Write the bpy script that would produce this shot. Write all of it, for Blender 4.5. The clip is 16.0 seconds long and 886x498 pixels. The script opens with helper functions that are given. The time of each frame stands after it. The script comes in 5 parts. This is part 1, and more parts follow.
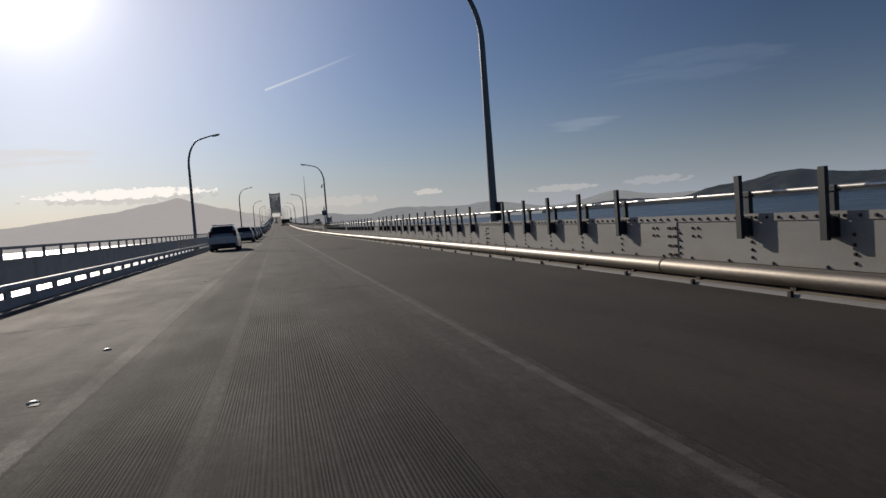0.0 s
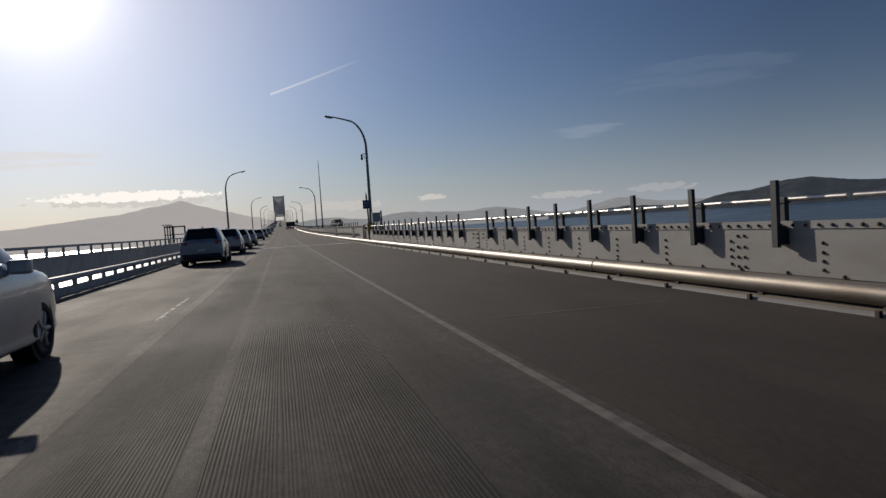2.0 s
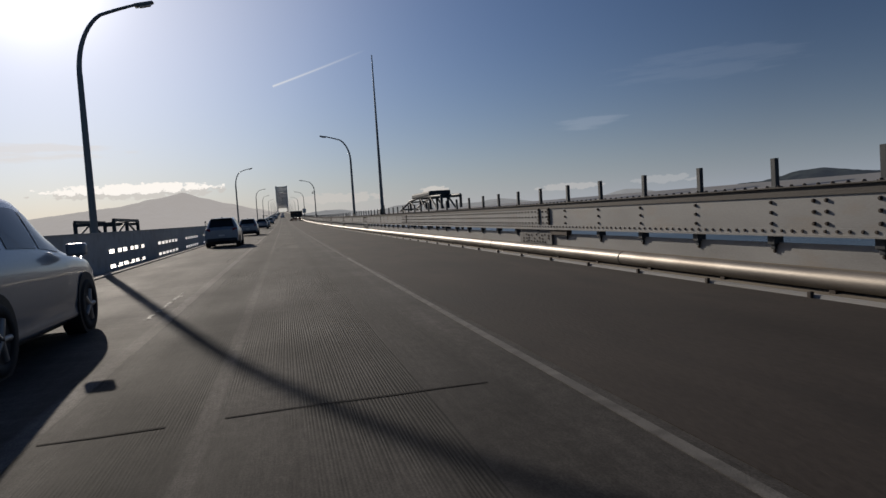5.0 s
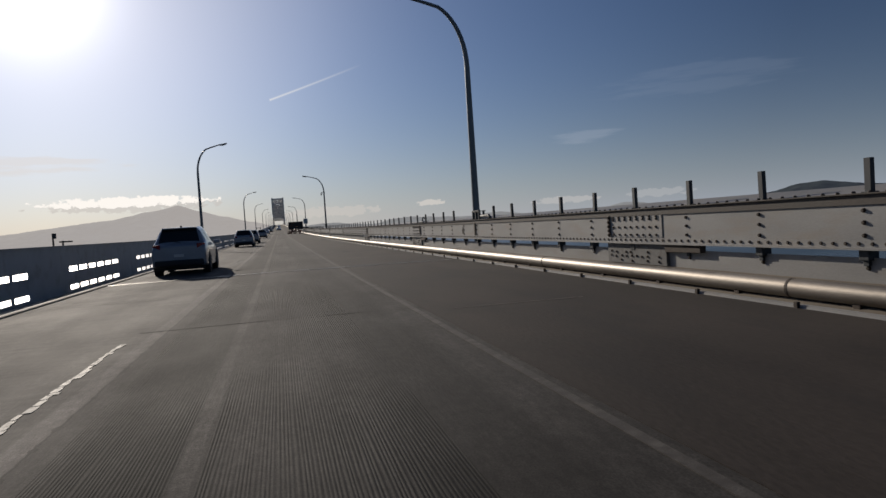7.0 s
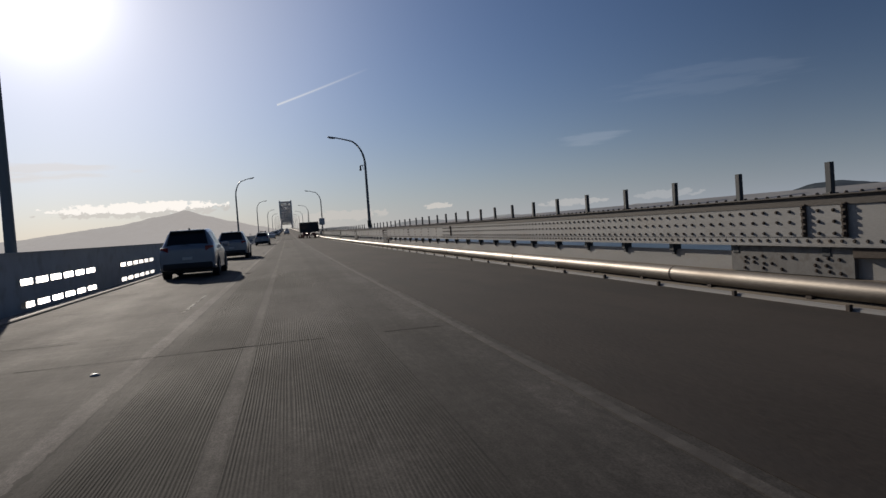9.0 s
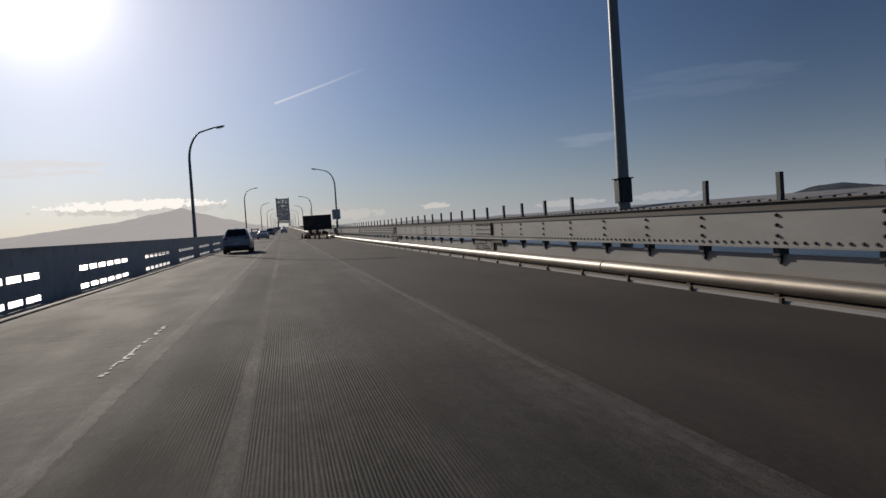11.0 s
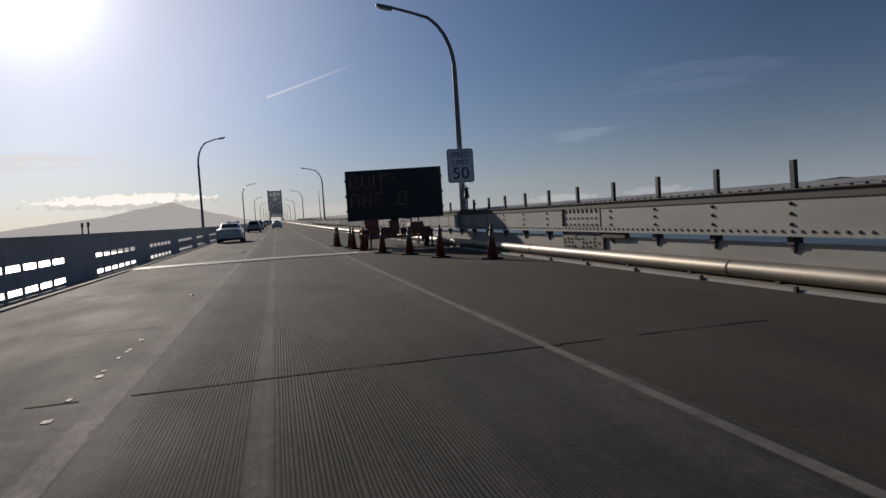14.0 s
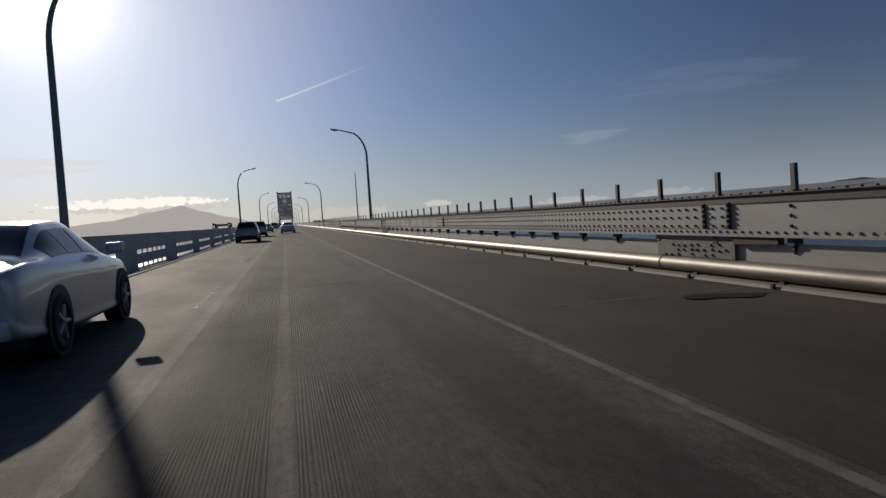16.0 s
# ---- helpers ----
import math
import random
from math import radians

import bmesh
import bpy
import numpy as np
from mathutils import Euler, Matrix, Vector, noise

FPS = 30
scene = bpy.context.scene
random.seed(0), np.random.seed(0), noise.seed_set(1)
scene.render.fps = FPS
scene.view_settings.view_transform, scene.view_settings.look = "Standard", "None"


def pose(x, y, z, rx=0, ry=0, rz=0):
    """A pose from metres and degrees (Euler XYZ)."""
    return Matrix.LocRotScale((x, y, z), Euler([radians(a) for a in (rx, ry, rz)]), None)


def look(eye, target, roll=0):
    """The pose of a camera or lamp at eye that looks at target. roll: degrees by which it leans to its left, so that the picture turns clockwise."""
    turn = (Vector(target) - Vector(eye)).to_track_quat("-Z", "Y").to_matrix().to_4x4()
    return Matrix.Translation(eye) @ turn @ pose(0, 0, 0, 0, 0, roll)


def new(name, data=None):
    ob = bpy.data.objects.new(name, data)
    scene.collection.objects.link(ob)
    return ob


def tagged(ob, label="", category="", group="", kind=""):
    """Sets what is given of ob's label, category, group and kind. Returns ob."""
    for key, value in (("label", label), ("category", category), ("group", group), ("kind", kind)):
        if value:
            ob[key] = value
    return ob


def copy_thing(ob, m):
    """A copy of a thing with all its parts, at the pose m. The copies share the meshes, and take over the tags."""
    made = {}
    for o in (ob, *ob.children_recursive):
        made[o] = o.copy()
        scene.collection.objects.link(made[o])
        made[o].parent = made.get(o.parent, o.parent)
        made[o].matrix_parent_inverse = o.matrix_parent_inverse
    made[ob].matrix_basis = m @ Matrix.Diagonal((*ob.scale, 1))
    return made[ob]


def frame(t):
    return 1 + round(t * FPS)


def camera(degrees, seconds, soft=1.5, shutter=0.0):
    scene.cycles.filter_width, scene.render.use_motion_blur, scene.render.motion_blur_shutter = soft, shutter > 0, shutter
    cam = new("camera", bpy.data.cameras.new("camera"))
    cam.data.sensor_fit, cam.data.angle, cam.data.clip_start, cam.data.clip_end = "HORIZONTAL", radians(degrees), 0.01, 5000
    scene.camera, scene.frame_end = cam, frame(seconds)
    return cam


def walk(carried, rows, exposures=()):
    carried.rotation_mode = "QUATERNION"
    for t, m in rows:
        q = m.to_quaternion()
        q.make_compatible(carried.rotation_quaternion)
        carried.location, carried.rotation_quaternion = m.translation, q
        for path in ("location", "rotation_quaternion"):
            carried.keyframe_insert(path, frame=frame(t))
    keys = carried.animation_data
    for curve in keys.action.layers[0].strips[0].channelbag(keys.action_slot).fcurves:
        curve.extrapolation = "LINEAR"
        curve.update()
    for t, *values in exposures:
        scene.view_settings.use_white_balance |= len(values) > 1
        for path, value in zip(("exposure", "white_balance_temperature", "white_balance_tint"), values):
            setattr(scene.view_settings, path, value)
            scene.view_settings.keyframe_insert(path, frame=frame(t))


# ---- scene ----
cam = camera(68.6, 16.0, soft=1.5)


# ---- the bridge's line: the deck runs along +y, level at first and then climbing ----
def grade_z(y):
    """Height of the deck at y."""
    g, y0, y1 = 0.0232, 50.0, 400.0
    if y < y0:
        return 0.0
    if y < y1:
        return 0.5 * g * (y - y0) ** 2 / (y1 - y0)
    return 0.5 * g * (y1 - y0) + g * (min(y, 1230) - y1) + 0.006 * max(0, y - 1230)



PATH = [
    (0, 0, 3.85, 1.2, -14.365, -2.872, 4.3),
    (0.5, 0, 13.83, 1.2, -14.56, -2.902, 3.9),
    (1, 0, 24.35, 1.2, -14.384, -2.566, 3.7),
    (1.5, 0, 34.75, 1.2, -14.43, -2.664, 3.6),
    (2, 0, 45.2, 1.2, -14.053, -2.37, 3.8),
    (2.5, 0, 55.7, 1.2, -14.575, -2.391, 3.5),
    (3, 0, 66.25, 1.2, -14.565, -2.758, 3.5),
    (3.5, 0, 76.75, 1.2, -14.374, -2.745, 3.6),
    (3.9, 0, 85.2, 1.2, -14.512, -2.729, 3.6),
    (4, 0, 87.3, 1.2, -14.416, -2.867, 3.6),
    (4.5, 0, 97.85, 1.2, -13.751, -2.904, 3.8),
    (4.7, 0, 102.05, 1.2, -13.747, -3.041, 3.8),
    (6.8, 0, 146.1, 1.2, -14.594, -2.431, 3.8),
    (7, 0, 150.3, 1.2, -14.133, -1.9, 3.8),
    (7.5, 0, 161.05, 1.2, -14.036, -2.4, 3.6),
    (8, 0, 171.7, 1.2, -14.421, -1.857, 3.7),
    (8.5, -0.031, 182.3, 1.175, -14.28, -1.698, 4.05),
    (9, -0.062, 192.9, 1.19, -13.467, -1.575, 4.2),
    (9.2, -0.075, 197.3, 1.2, -13.562, -1.634, 4.06),
    (11.3, -0.205, 242, 1.2, -13.744, -1.593, 3.75),
    (11.5, -0.218, 246.15, 1.185, -13.863, -1.577, 3.8),
    (12, -0.249, 256.9, 1.155, -14.431, -2.166, 3.85),
    (12.5, -0.28, 267.88, 1.16, -14.146, -1.977, 3.85),
    (13, -0.315, 278.65, 1.185, -13.472, -1.963, 4),
    (13.5, -0.35, 289.2, 1.2, -13.986, -2.11, 3.9),
    (14, -0.385, 300, 1.175, -14.379, -2.097, 3.75),
    (14.3, -0.406, 306.45, 1.18, -13.811, -2.133, 3.75),
    (14.5, -0.42, 310.75, 1.2, -13.196, -2.11, 3.6),
    (15, -0.43, 321.35, 1.2, -13.556, -2.444, 3.8),
    (15.5, -0.44, 332.22, 1.2, -13.972, -2.29, 4),
    (16, -0.45, 343.25, 1.2, -13.562, -1.817, 3.9),
]

walk(cam, [(t, pose(x, y, grade_z(y) + h, 90 + p, r, w)) for t, x, y, h, w, p, r in PATH],
     exposures=[(0, 0.0, 6750, 10), (16, 0.0, 6750, 10)])

# ---- world, sun, exposure ----
SUN_AZ, SUN_EL = -17.2, 20.0          # degrees left of the road's line, and up
world = bpy.data.worlds.new("sky")
scene.world = world
world.use_nodes = True
wn, wl = world.node_tree.nodes, world.node_tree.links
sky = wn.new("ShaderNodeTexSky")
sky.sky_type = 'NISHITA'
sky.sun_disc = False
sky.sun_elevation, sky.sun_rotation = radians(SUN_EL), radians(SUN_AZ)
sky.altitude, sky.air_density, sky.dust_density, sky.ozone_density = 30, 1.0, 0.25, 3.0


def wmath(op, *v):
    q = wn.new("ShaderNodeMath")
    q.operation = op
    for i, w in enumerate(v):
        if isinstance(w, (int, float)):
            q.inputs[i].default_value = w
        else:
            wl.new(w, q.inputs[i])
    return q.outputs[0]


def wmix(fac, c0, c1):
    q = wn.new("ShaderNodeMix")
    q.data_type = 'RGBA'
    for sock, v in ((q.inputs["Factor"], fac), (q.inputs[6], c0), (q.inputs[7], c1)):
        if isinstance(v, tuple):
            sock.default_value = (*v, 1)
        else:
            wl.new(v, sock)
    return q.outputs[2]


tc, wsep = wn.new("ShaderNodeTexCoord"), wn.new("ShaderNodeSeparateXYZ")
wl.new(tc.outputs["Generated"], wsep.inputs[0])
az = wmath('MULTIPLY', wmath('ARCTAN2', wsep.outputs[0], wsep.outputs[1]), 180 / math.pi)
el = wmath('MULTIPLY', wmath('ARCSINE', wsep.outputs[2]), 180 / math.pi)
# clear sky, cooled, with the haze's glow round the sun
tint = wn.new("ShaderNodeVectorMath")
tint.operation = 'MULTIPLY'
tint.inputs[1].default_value = (0.042, 0.0445, 0.0555)
deep = wn.new("ShaderNodeHueSaturation")
deep.inputs["Saturation"].default_value = 1.1
wl.new(sky.outputs[0], deep.inputs["Color"])
wl.new(deep.outputs[0], tint.inputs[0])
sv = wn.new("ShaderNodeVectorMath")
sv.operation = 'DOT_PRODUCT'
sv.inputs[1].default_value = (math.sin(radians(SUN_AZ)) * math.cos(radians(SUN_EL)), math.cos(radians(SUN_AZ)) * math.cos(radians(SUN_EL)), math.sin(radians(SUN_EL)))
wl.new(tc.outputs["Generated"], sv.inputs[0])
theta = wmath('MULTIPLY', wmath('ARCCOSINE', wmath('MINIMUM', sv.outputs["Value"], 0.99999)), 180 / math.pi)
core = wmath('EXPONENT', wmath('MULTIPLY', wmath('POWER', wmath('DIVIDE', theta, 4.6), 2.0), -1.0))
aura = wmath('EXPONENT', wmath('MULTIPLY', wmath('POWER', wmath('DIVIDE', theta, 17.5), 2.0), -1.0))
halo = wmath('ADD', wmath('MULTIPLY', core, 0.8), wmath('ADD', wmath('MULTIPLY', aura, 0.36), wmath('MULTIPLY', wmath('EXPONENT', wmath('DIVIDE', theta, -24.0)), 0.13)))
hv = wn.new("ShaderNodeVectorMath")
hv.operation = 'SCALE'
hv.inputs[0].default_value = (1.0, 0.955, 0.905)
wl.new(halo, hv.inputs["Scale"])
plus = wn.new("ShaderNodeVectorMath")
wl.new(tint.outputs[0], plus.inputs[0])
wl.new(hv.outputs[0], plus.inputs[1])
# pale haze along the horizon
low = wmath('EXPONENT', wmath('DIVIDE', wmath('MAXIMUM', el, 0.0), -4.0))
side = wmath('EXPONENT', wmath('DIVIDE', wmath('ABSOLUTE', wmath('SUBTRACT', az, SUN_AZ)), -42.0))
away = wn.new("ShaderNodeMapRange")
away.inputs[1].default_value, away.inputs[2].default_value, away.inputs[3].default_value, away.inputs[4].default_value = 20.0, 58.0, 1.0, 0.56
wl.new(theta, away.inputs[0])
dim = wn.new("ShaderNodeVectorMath")
dim.operation = 'SCALE'
wl.new(plus.outputs[0], dim.inputs[0])
wl.new(away.outputs[0], dim.inputs["Scale"])
rim = wmix(side, (0.235, 0.315, 0.44), (0.61, 0.58, 0.565))
colour = wmix(wmath('MULTIPLY', low, 0.93), dim.outputs[0], rim)
# clouds: a bank over the mountain, small puffs over the hills, thin streaks above
cvec = wn.new("ShaderNodeCombineXYZ")
wl.new(wmath('MULTIPLY', az, 0.72), cvec.inputs[0])
wl.new(wmath('MULTIPLY', el, 1.15), cvec.inputs[1])
cn = wn.new("ShaderNodeTexNoise")
cn.inputs["Scale"].default_value, cn.inputs["Detail"].default_value, cn.inputs["Roughness"].default_value = 1.9, 9, 0.58
wl.new(cvec.outputs[0], cn.inputs["Vector"])
svec = wn.new("ShaderNodeCombineXYZ")
wl.new(wmath('MULTIPLY', az, 0.1), svec.inputs[0])
wl.new(wmath('MULTIPLY', el, 0.9), svec.inputs[1])
sn = wn.new("ShaderNodeTexNoise")
sn.inputs["Scale"].default_value, sn.inputs["Detail"].default_value, sn.inputs["Roughness"].default_value = 1.4, 7, 0.6
wl.new(svec.outputs[0], sn.inputs["Vector"])


def cloud(c0, at_az, at_el, w, h, opacity, tone, tex=cn, soft=0.18):
    """One cloud: an oval in azimuth and elevation (degrees) broken up by noise."""
    env = wmath('SUBTRACT', 1.0, wmath('ADD', wmath('POWER', wmath('DIVIDE', wmath('SUBTRACT', az, at_az), w), 2.0),
                                       wmath('POWER', wmath('DIVIDE', wmath('SUBTRACT', el, at_el), h), 2.0)))
    dens = wmath('MULTIPLY_ADD', wmath('SUBTRACT', tex.outputs[0], 0.52), 2.6, wmath('MULTIPLY', wmath('MAXIMUM', env, -2.0), 0.8))
    r = wn.new("ShaderNodeMapRange")
    r.interpolation_type = 'SMOOTHSTEP'
    r.inputs[1].default_value, r.inputs[2].default_value = 0.12, 0.12 + soft
    r.inputs[4].default_value = opacity
    wl.new(dens, r.inputs[0])
    return wmix(r.outputs[0], c0, tone)


colour = cloud(colour, -11.2, 3.35, 7.2, 0.62, 0.6, (0.56, 0.53, 0.51))
colour = cloud(colour, -11.4, 3.66, 7.2, 0.5, 1.0, (0.97, 0.94, 0.91))
colour = cloud(colour, 13.1, 2.3, 1.5, 0.3, 0.8, (0.62, 0.60, 0.58))
colour = cloud(colour, 25.0, 1.7, 3.0, 0.35, 0.6, (0.50, 0.50, 0.51))
colour = cloud(colour, 32.6, 1.75, 3.0, 0.4, 0.55, (0.42, 0.44, 0.47))
colour = cloud(colour, 4.5, 2.0, 5.0, 0.5, 0.5, (0.60, 0.57, 0.55))
colour = cloud(colour, 27.0, 6.95, 4.0, 0.7, 0.17, (0.45, 0.5, 0.6), sn, 0.5)
colour = cloud(colour, -19.0, 6.6, 8.0, 0.9, 0.4, (0.72, 0.66, 0.62), sn, 0.5)
colour = cloud(colour, 36.0, 10.5, 9.0, 1.6, 0.06, (0.4, 0.46, 0.58), sn, 0.6)
# a thin vapour trail
ca, sa = math.cos(radians(18.7)), math.sin(radians(18.7))
ta = wmath('ADD', wmath('MULTIPLY', wmath('SUBTRACT', az, 0.0), ca), wmath('MULTIPLY', wmath('SUBTRACT', el, 11.6), sa))
tb = wmath('ADD', wmath('MULTIPLY', wmath('SUBTRACT', az, 0.0), -sa), wmath('MULTIPLY', wmath('SUBTRACT', el, 11.6), ca))
fade = wn.new("ShaderNodeMapRange")
fade.inputs[1].default_value, fade.inputs[2].default_value, fade.inputs[3].default_value, fade.inputs[4].default_value = 0.0, 8.5, 0.75, 0.0
wl.new(ta, fade.inputs[0])
line = wmath('EXPONENT', wmath('MULTIPLY', wmath('POWER', wmath('DIVIDE', wmath('ABSOLUTE', tb), 0.075), 2.0), -1.0))
colour = wmix(wmath('MULTIPLY', wmath('MULTIPLY', line, fade.outputs[0]), wmath('GREATER_THAN', ta, 0.0)), colour, (0.75, 0.77, 0.8))
wl.new(colour, wn["Background"].inputs["Color"])
wn["Background"].inputs["Strength"].default_value = 1.0
sun_data = bpy.data.lights.new("sun", 'SUN')
sun_data.energy, sun_data.angle, sun_data.color = 3.0, radians(0.55), (1.0, 0.915, 0.81)
sun = new("sun", sun_data)
a, e = radians(SUN_AZ), radians(SUN_EL)
sun.matrix_world = look((0, 0, 60), (-math.sin(a) * math.cos(e), -math.cos(a) * math.cos(e), 60 - math.sin(e)))
scene.view_settings.exposure = 0.0


# ---- materials ----
def material(name, base, rough=0.6, metal=0.0, vary=0.25, scale=3.0, grain=60.0, bump=0.2, dirt=None, dirt_amount=0.0,
             stretch=(1, 1, 1), spec=0.5, worn=(0.52, 0.72)):
    """A surface with colour variation at two scales, stains and fine relief, in object coordinates in metres."""
    m = bpy.data.materials.new(name)
    m.use_nodes = True
    n, l = m.node_tree.nodes, m.node_tree.links
    p = n["Principled BSDF"]
    p.inputs["Roughness"].default_value, p.inputs["Metallic"].default_value = rough, metal
    p.inputs["Specular IOR Level"].default_value = spec
    geo = n.new("ShaderNodeNewGeometry")
    mp = n.new("ShaderNodeMapping")
    mp.inputs["Scale"].default_value = stretch
    l.new(geo.outputs["Position"], mp.inputs["Vector"])
    big, fine = n.new("ShaderNodeTexNoise"), n.new("ShaderNodeTexNoise")
    big.inputs["Scale"].default_value, big.inputs["Detail"].default_value = scale, 6
    fine.inputs["Scale"].default_value, fine.inputs["Detail"].default_value = grain, 3
    for q in (big, fine):
        l.new(mp.outputs[0], q.inputs["Vector"])
    add = n.new("ShaderNodeMath")
    add.operation = 'MULTIPLY_ADD'
    add.inputs[1].default_value = 0.35
    l.new(fine.outputs[0], add.inputs[0])
    l.new(big.outputs[0], add.inputs[2])
    ramp = n.new("ShaderNodeMapRange")
    ramp.inputs[1].default_value, ramp.inputs[2].default_value = 0.4, 0.95
    ramp.inputs[3].default_value, ramp.inputs[4].default_value = 1 - vary, 1 + vary
    l.new(add.outputs[0], ramp.inputs[0])
    mul = n.new("ShaderNodeVectorMath")
    mul.operation = 'SCALE'
    mul.inputs[0].default_value = base
    l.new(ramp.outputs[0], mul.inputs["Scale"])
    colour = mul.outputs[0]
    if dirt:
        st = n.new("ShaderNodeTexNoise")
        st.inputs["Scale"].default_value, st.inputs["Detail"].default_value = scale * 2.3, 8
        l.new(mp.outputs[0], st.inputs["Vector"])
        sr = n.new("ShaderNodeMapRange")
        sr.inputs[1].default_value, sr.inputs[2].default_value = worn
        sr.inputs[4].default_value = dirt_amount
        l.new(st.outputs[0], sr.inputs[0])
        mix = n.new("ShaderNodeMix")
        mix.data_type = 'RGBA'
        l.new(sr.outputs[0], mix.inputs["Factor"])
        l.new(colour, mix.inputs[6])
        mix.inputs[7].default_value = (*dirt, 1)
        colour = mix.outputs[2]
    l.new(colour, p.inputs["Base Color"])
    rr = n.new("ShaderNodeMapRange")
    rr.inputs[3].default_value, rr.inputs[4].default_value = max(0.03, rough - 0.12), min(1, rough + 0.12)
    l.new(big.outputs[0], rr.inputs[0])
    l.new(rr.outputs[0], p.inputs["Roughness"])
    if bump:
        b = n.new("ShaderNodeBump")
        b.inputs["Strength"].default_value, b.inputs["Distance"].default_value = bump, 0.01
        l.new(fine.outputs[0], b.inputs["Height"])
        l.new(b.outputs[0], p.inputs["Normal"])
    return m


def glow(name, colour, strength):
    m = bpy.data.materials.new(name)
    m.use_nodes = True
    p = m.node_tree.nodes["Principled BSDF"]
    p.inputs["Base Color"].default_value = (*colour, 1)
    p.inputs["Emission Color"].default_value = (*colour, 1)
    p.inputs["Emission Strength"].default_value = strength
    return m


WHITE = material("white_steel_paint", (0.3, 0.293, 0.28), 0.6, 0, 0.2, 0.9, 30, 0.12, (0.3, 0.23, 0.16), 0.35, (1, 0.6, 2.2))
# the same white paint, with the shaded left side's tone in its colour
SHADE_WHITE = material("shade_side_white_paint", (0.46, 0.455, 0.45), 0.6, 0, 0.15, 1.1, 30, 0.12, (0.2, 0.15, 0.1), 0.4)
PIPE = material("galvanised_pipe", (0.27, 0.24, 0.205), 0.52, 0.65, 0.35, 1.3, 40, 0.08, (0.12, 0.09, 0.065), 0.6, (1, 0.25, 1))
RAIL = material("bright_handrail_steel", (0.5, 0.48, 0.45), 0.4, 0.85, 0.15, 2, 40, 0.05, (0.25, 0.2, 0.15), 0.3)
RUST = material("rusty_steel", (0.07, 0.052, 0.04), 0.75, 0.2, 0.4, 5, 60, 0.3)
DARK = material("dark_steel_paint", (0.02, 0.027, 0.034), 0.6, 0, 0.2, 3, 50, 0.1)
LAMP = material("lamp_post_steel", (0.19, 0.205, 0.21), 0.5, 0.3, 0.15, 2, 40, 0.08)
BLACK = material("black_rubber", (0.015, 0.015, 0.016), 0.8, 0, 0.3, 8, 80, 0.2)
MARK = material("worn_lane_paint", (0.128, 0.12, 0.108), 0.85, 0, 0.4, 2.6, 90, 0.3, (0.07, 0.064, 0.058), 1.0, worn=(0.47, 0.7))


# ---- mesh helpers ----
def part(name, bm, mat, parent=None, label=""):
    """One mesh object out of a bmesh, under a thing or part."""
    me = bpy.data.meshes.new(name)
    bm.to_mesh(me)
    bm.free()
    for q in (mat if isinstance(mat, (list, tuple)) else [mat]):
        me.materials.append(q)
    ob = new(name, me)
    ob.parent = parent
    return tagged(ob, label)


def thing(name, label, category, group="", kind="", at=None):
    return_ob = new(name)
    if at is not None:
        return_ob.matrix_basis = at
    return tagged(return_ob, label, category, group, kind)


def box(bm, x0, x1, y0, y1, z0, z1, bevel=0.0, m=None):
    """A box with optional bevelled edges."""
    r = bmesh.ops.create_cube(bm, size=1)
    vs = r["verts"]
    for v in vs:
        v.co = Vector((x0 + (v.co.x + 0.5) * (x1 - x0), y0 + (v.co.y + 0.5) * (y1 - y0), z0 + (v.co.z + 0.5) * (z1 - z0)))
    if bevel:
        es = list({e for v in vs for e in v.link_edges})
        r = bmesh.ops.bevel(bm, geom=es, offset=bevel, segments=2, affect='EDGES', profile=0.6)
        vs = list({v for f in r["faces"] for v in f.verts} | {v for v in vs if v.is_valid})
    if m is not None:
        bmesh.ops.transform(bm, matrix=m, verts=vs)
    return vs


def tube(bm, pts, r, n=12, cap=True, r2=None):
    """A round tube along points, tapering from r to r2."""
    pts = [Vector(p) for p in pts]
    r2 = r if r2 is None else r2
    ways = [(q - p).normalized() for p, q in zip(pts, pts[1:])]
    along = [max(abs(w[i]) for w in ways) for i in range(3)]
    ref = Vector((0, 0, 0))
    ref[(1, 2, 0)[[along[i] for i in (1, 2, 0)].index(min(along))]] = 1
    rings = []
    for i, p in enumerate(pts):
        d = (pts[min(i + 1, len(pts) - 1)] - pts[max(i - 1, 0)]).normalized()
        s = d.cross(ref).normalized()
        u = s.cross(d)
        k = r + (r2 - r) * i / max(1, len(pts) - 1)
        rings.append([bm.verts.new(p + (s * math.cos(2 * math.pi * j / n) + u * math.sin(2 * math.pi * j / n)) * k) for j in range(n)])
    for a0, b0 in zip(rings, rings[1:]):
        for j in range(n):
            f = bm.faces.new((a0[j], a0[(j + 1) % n], b0[(j + 1) % n], b0[j]))
            f.smooth = True
    if cap:
        for ends in (rings[0][::-1], rings[-1]):
            bm.faces.new([bm.verts.new(v.co) for v in ends])


def sweep(bm, profile, y0, y1, step=4.0, closed=True):
    """A profile of (x, z) points, z over the deck, carried along the bridge from y0 to y1."""
    n = max(1, round((y1 - y0) / step))
    rings = []
    for i in range(n + 1):
        y = y0 + (y1 - y0) * i / n
        rings.append([bm.verts.new((x, y, z + grade_z(y))) for x, z in profile])
    k = len(profile)
    for a0, b0 in zip(rings, rings[1:]):
        for j in range(k if closed else k - 1):
            bm.faces.new((a0[j], a0[(j + 1) % k], b0[(j + 1) % k], b0[j]))
    if closed:
        bm.faces.new(rings[0][::-1])
        bm.faces.new(rings[-1])
    bmesh.ops.recalc_face_normals(bm, faces=bm.faces)


def rect(x0, x1, z0, z1):
    return [(x0, z0), (x1, z0), (x1, z1), (x0, z1)]


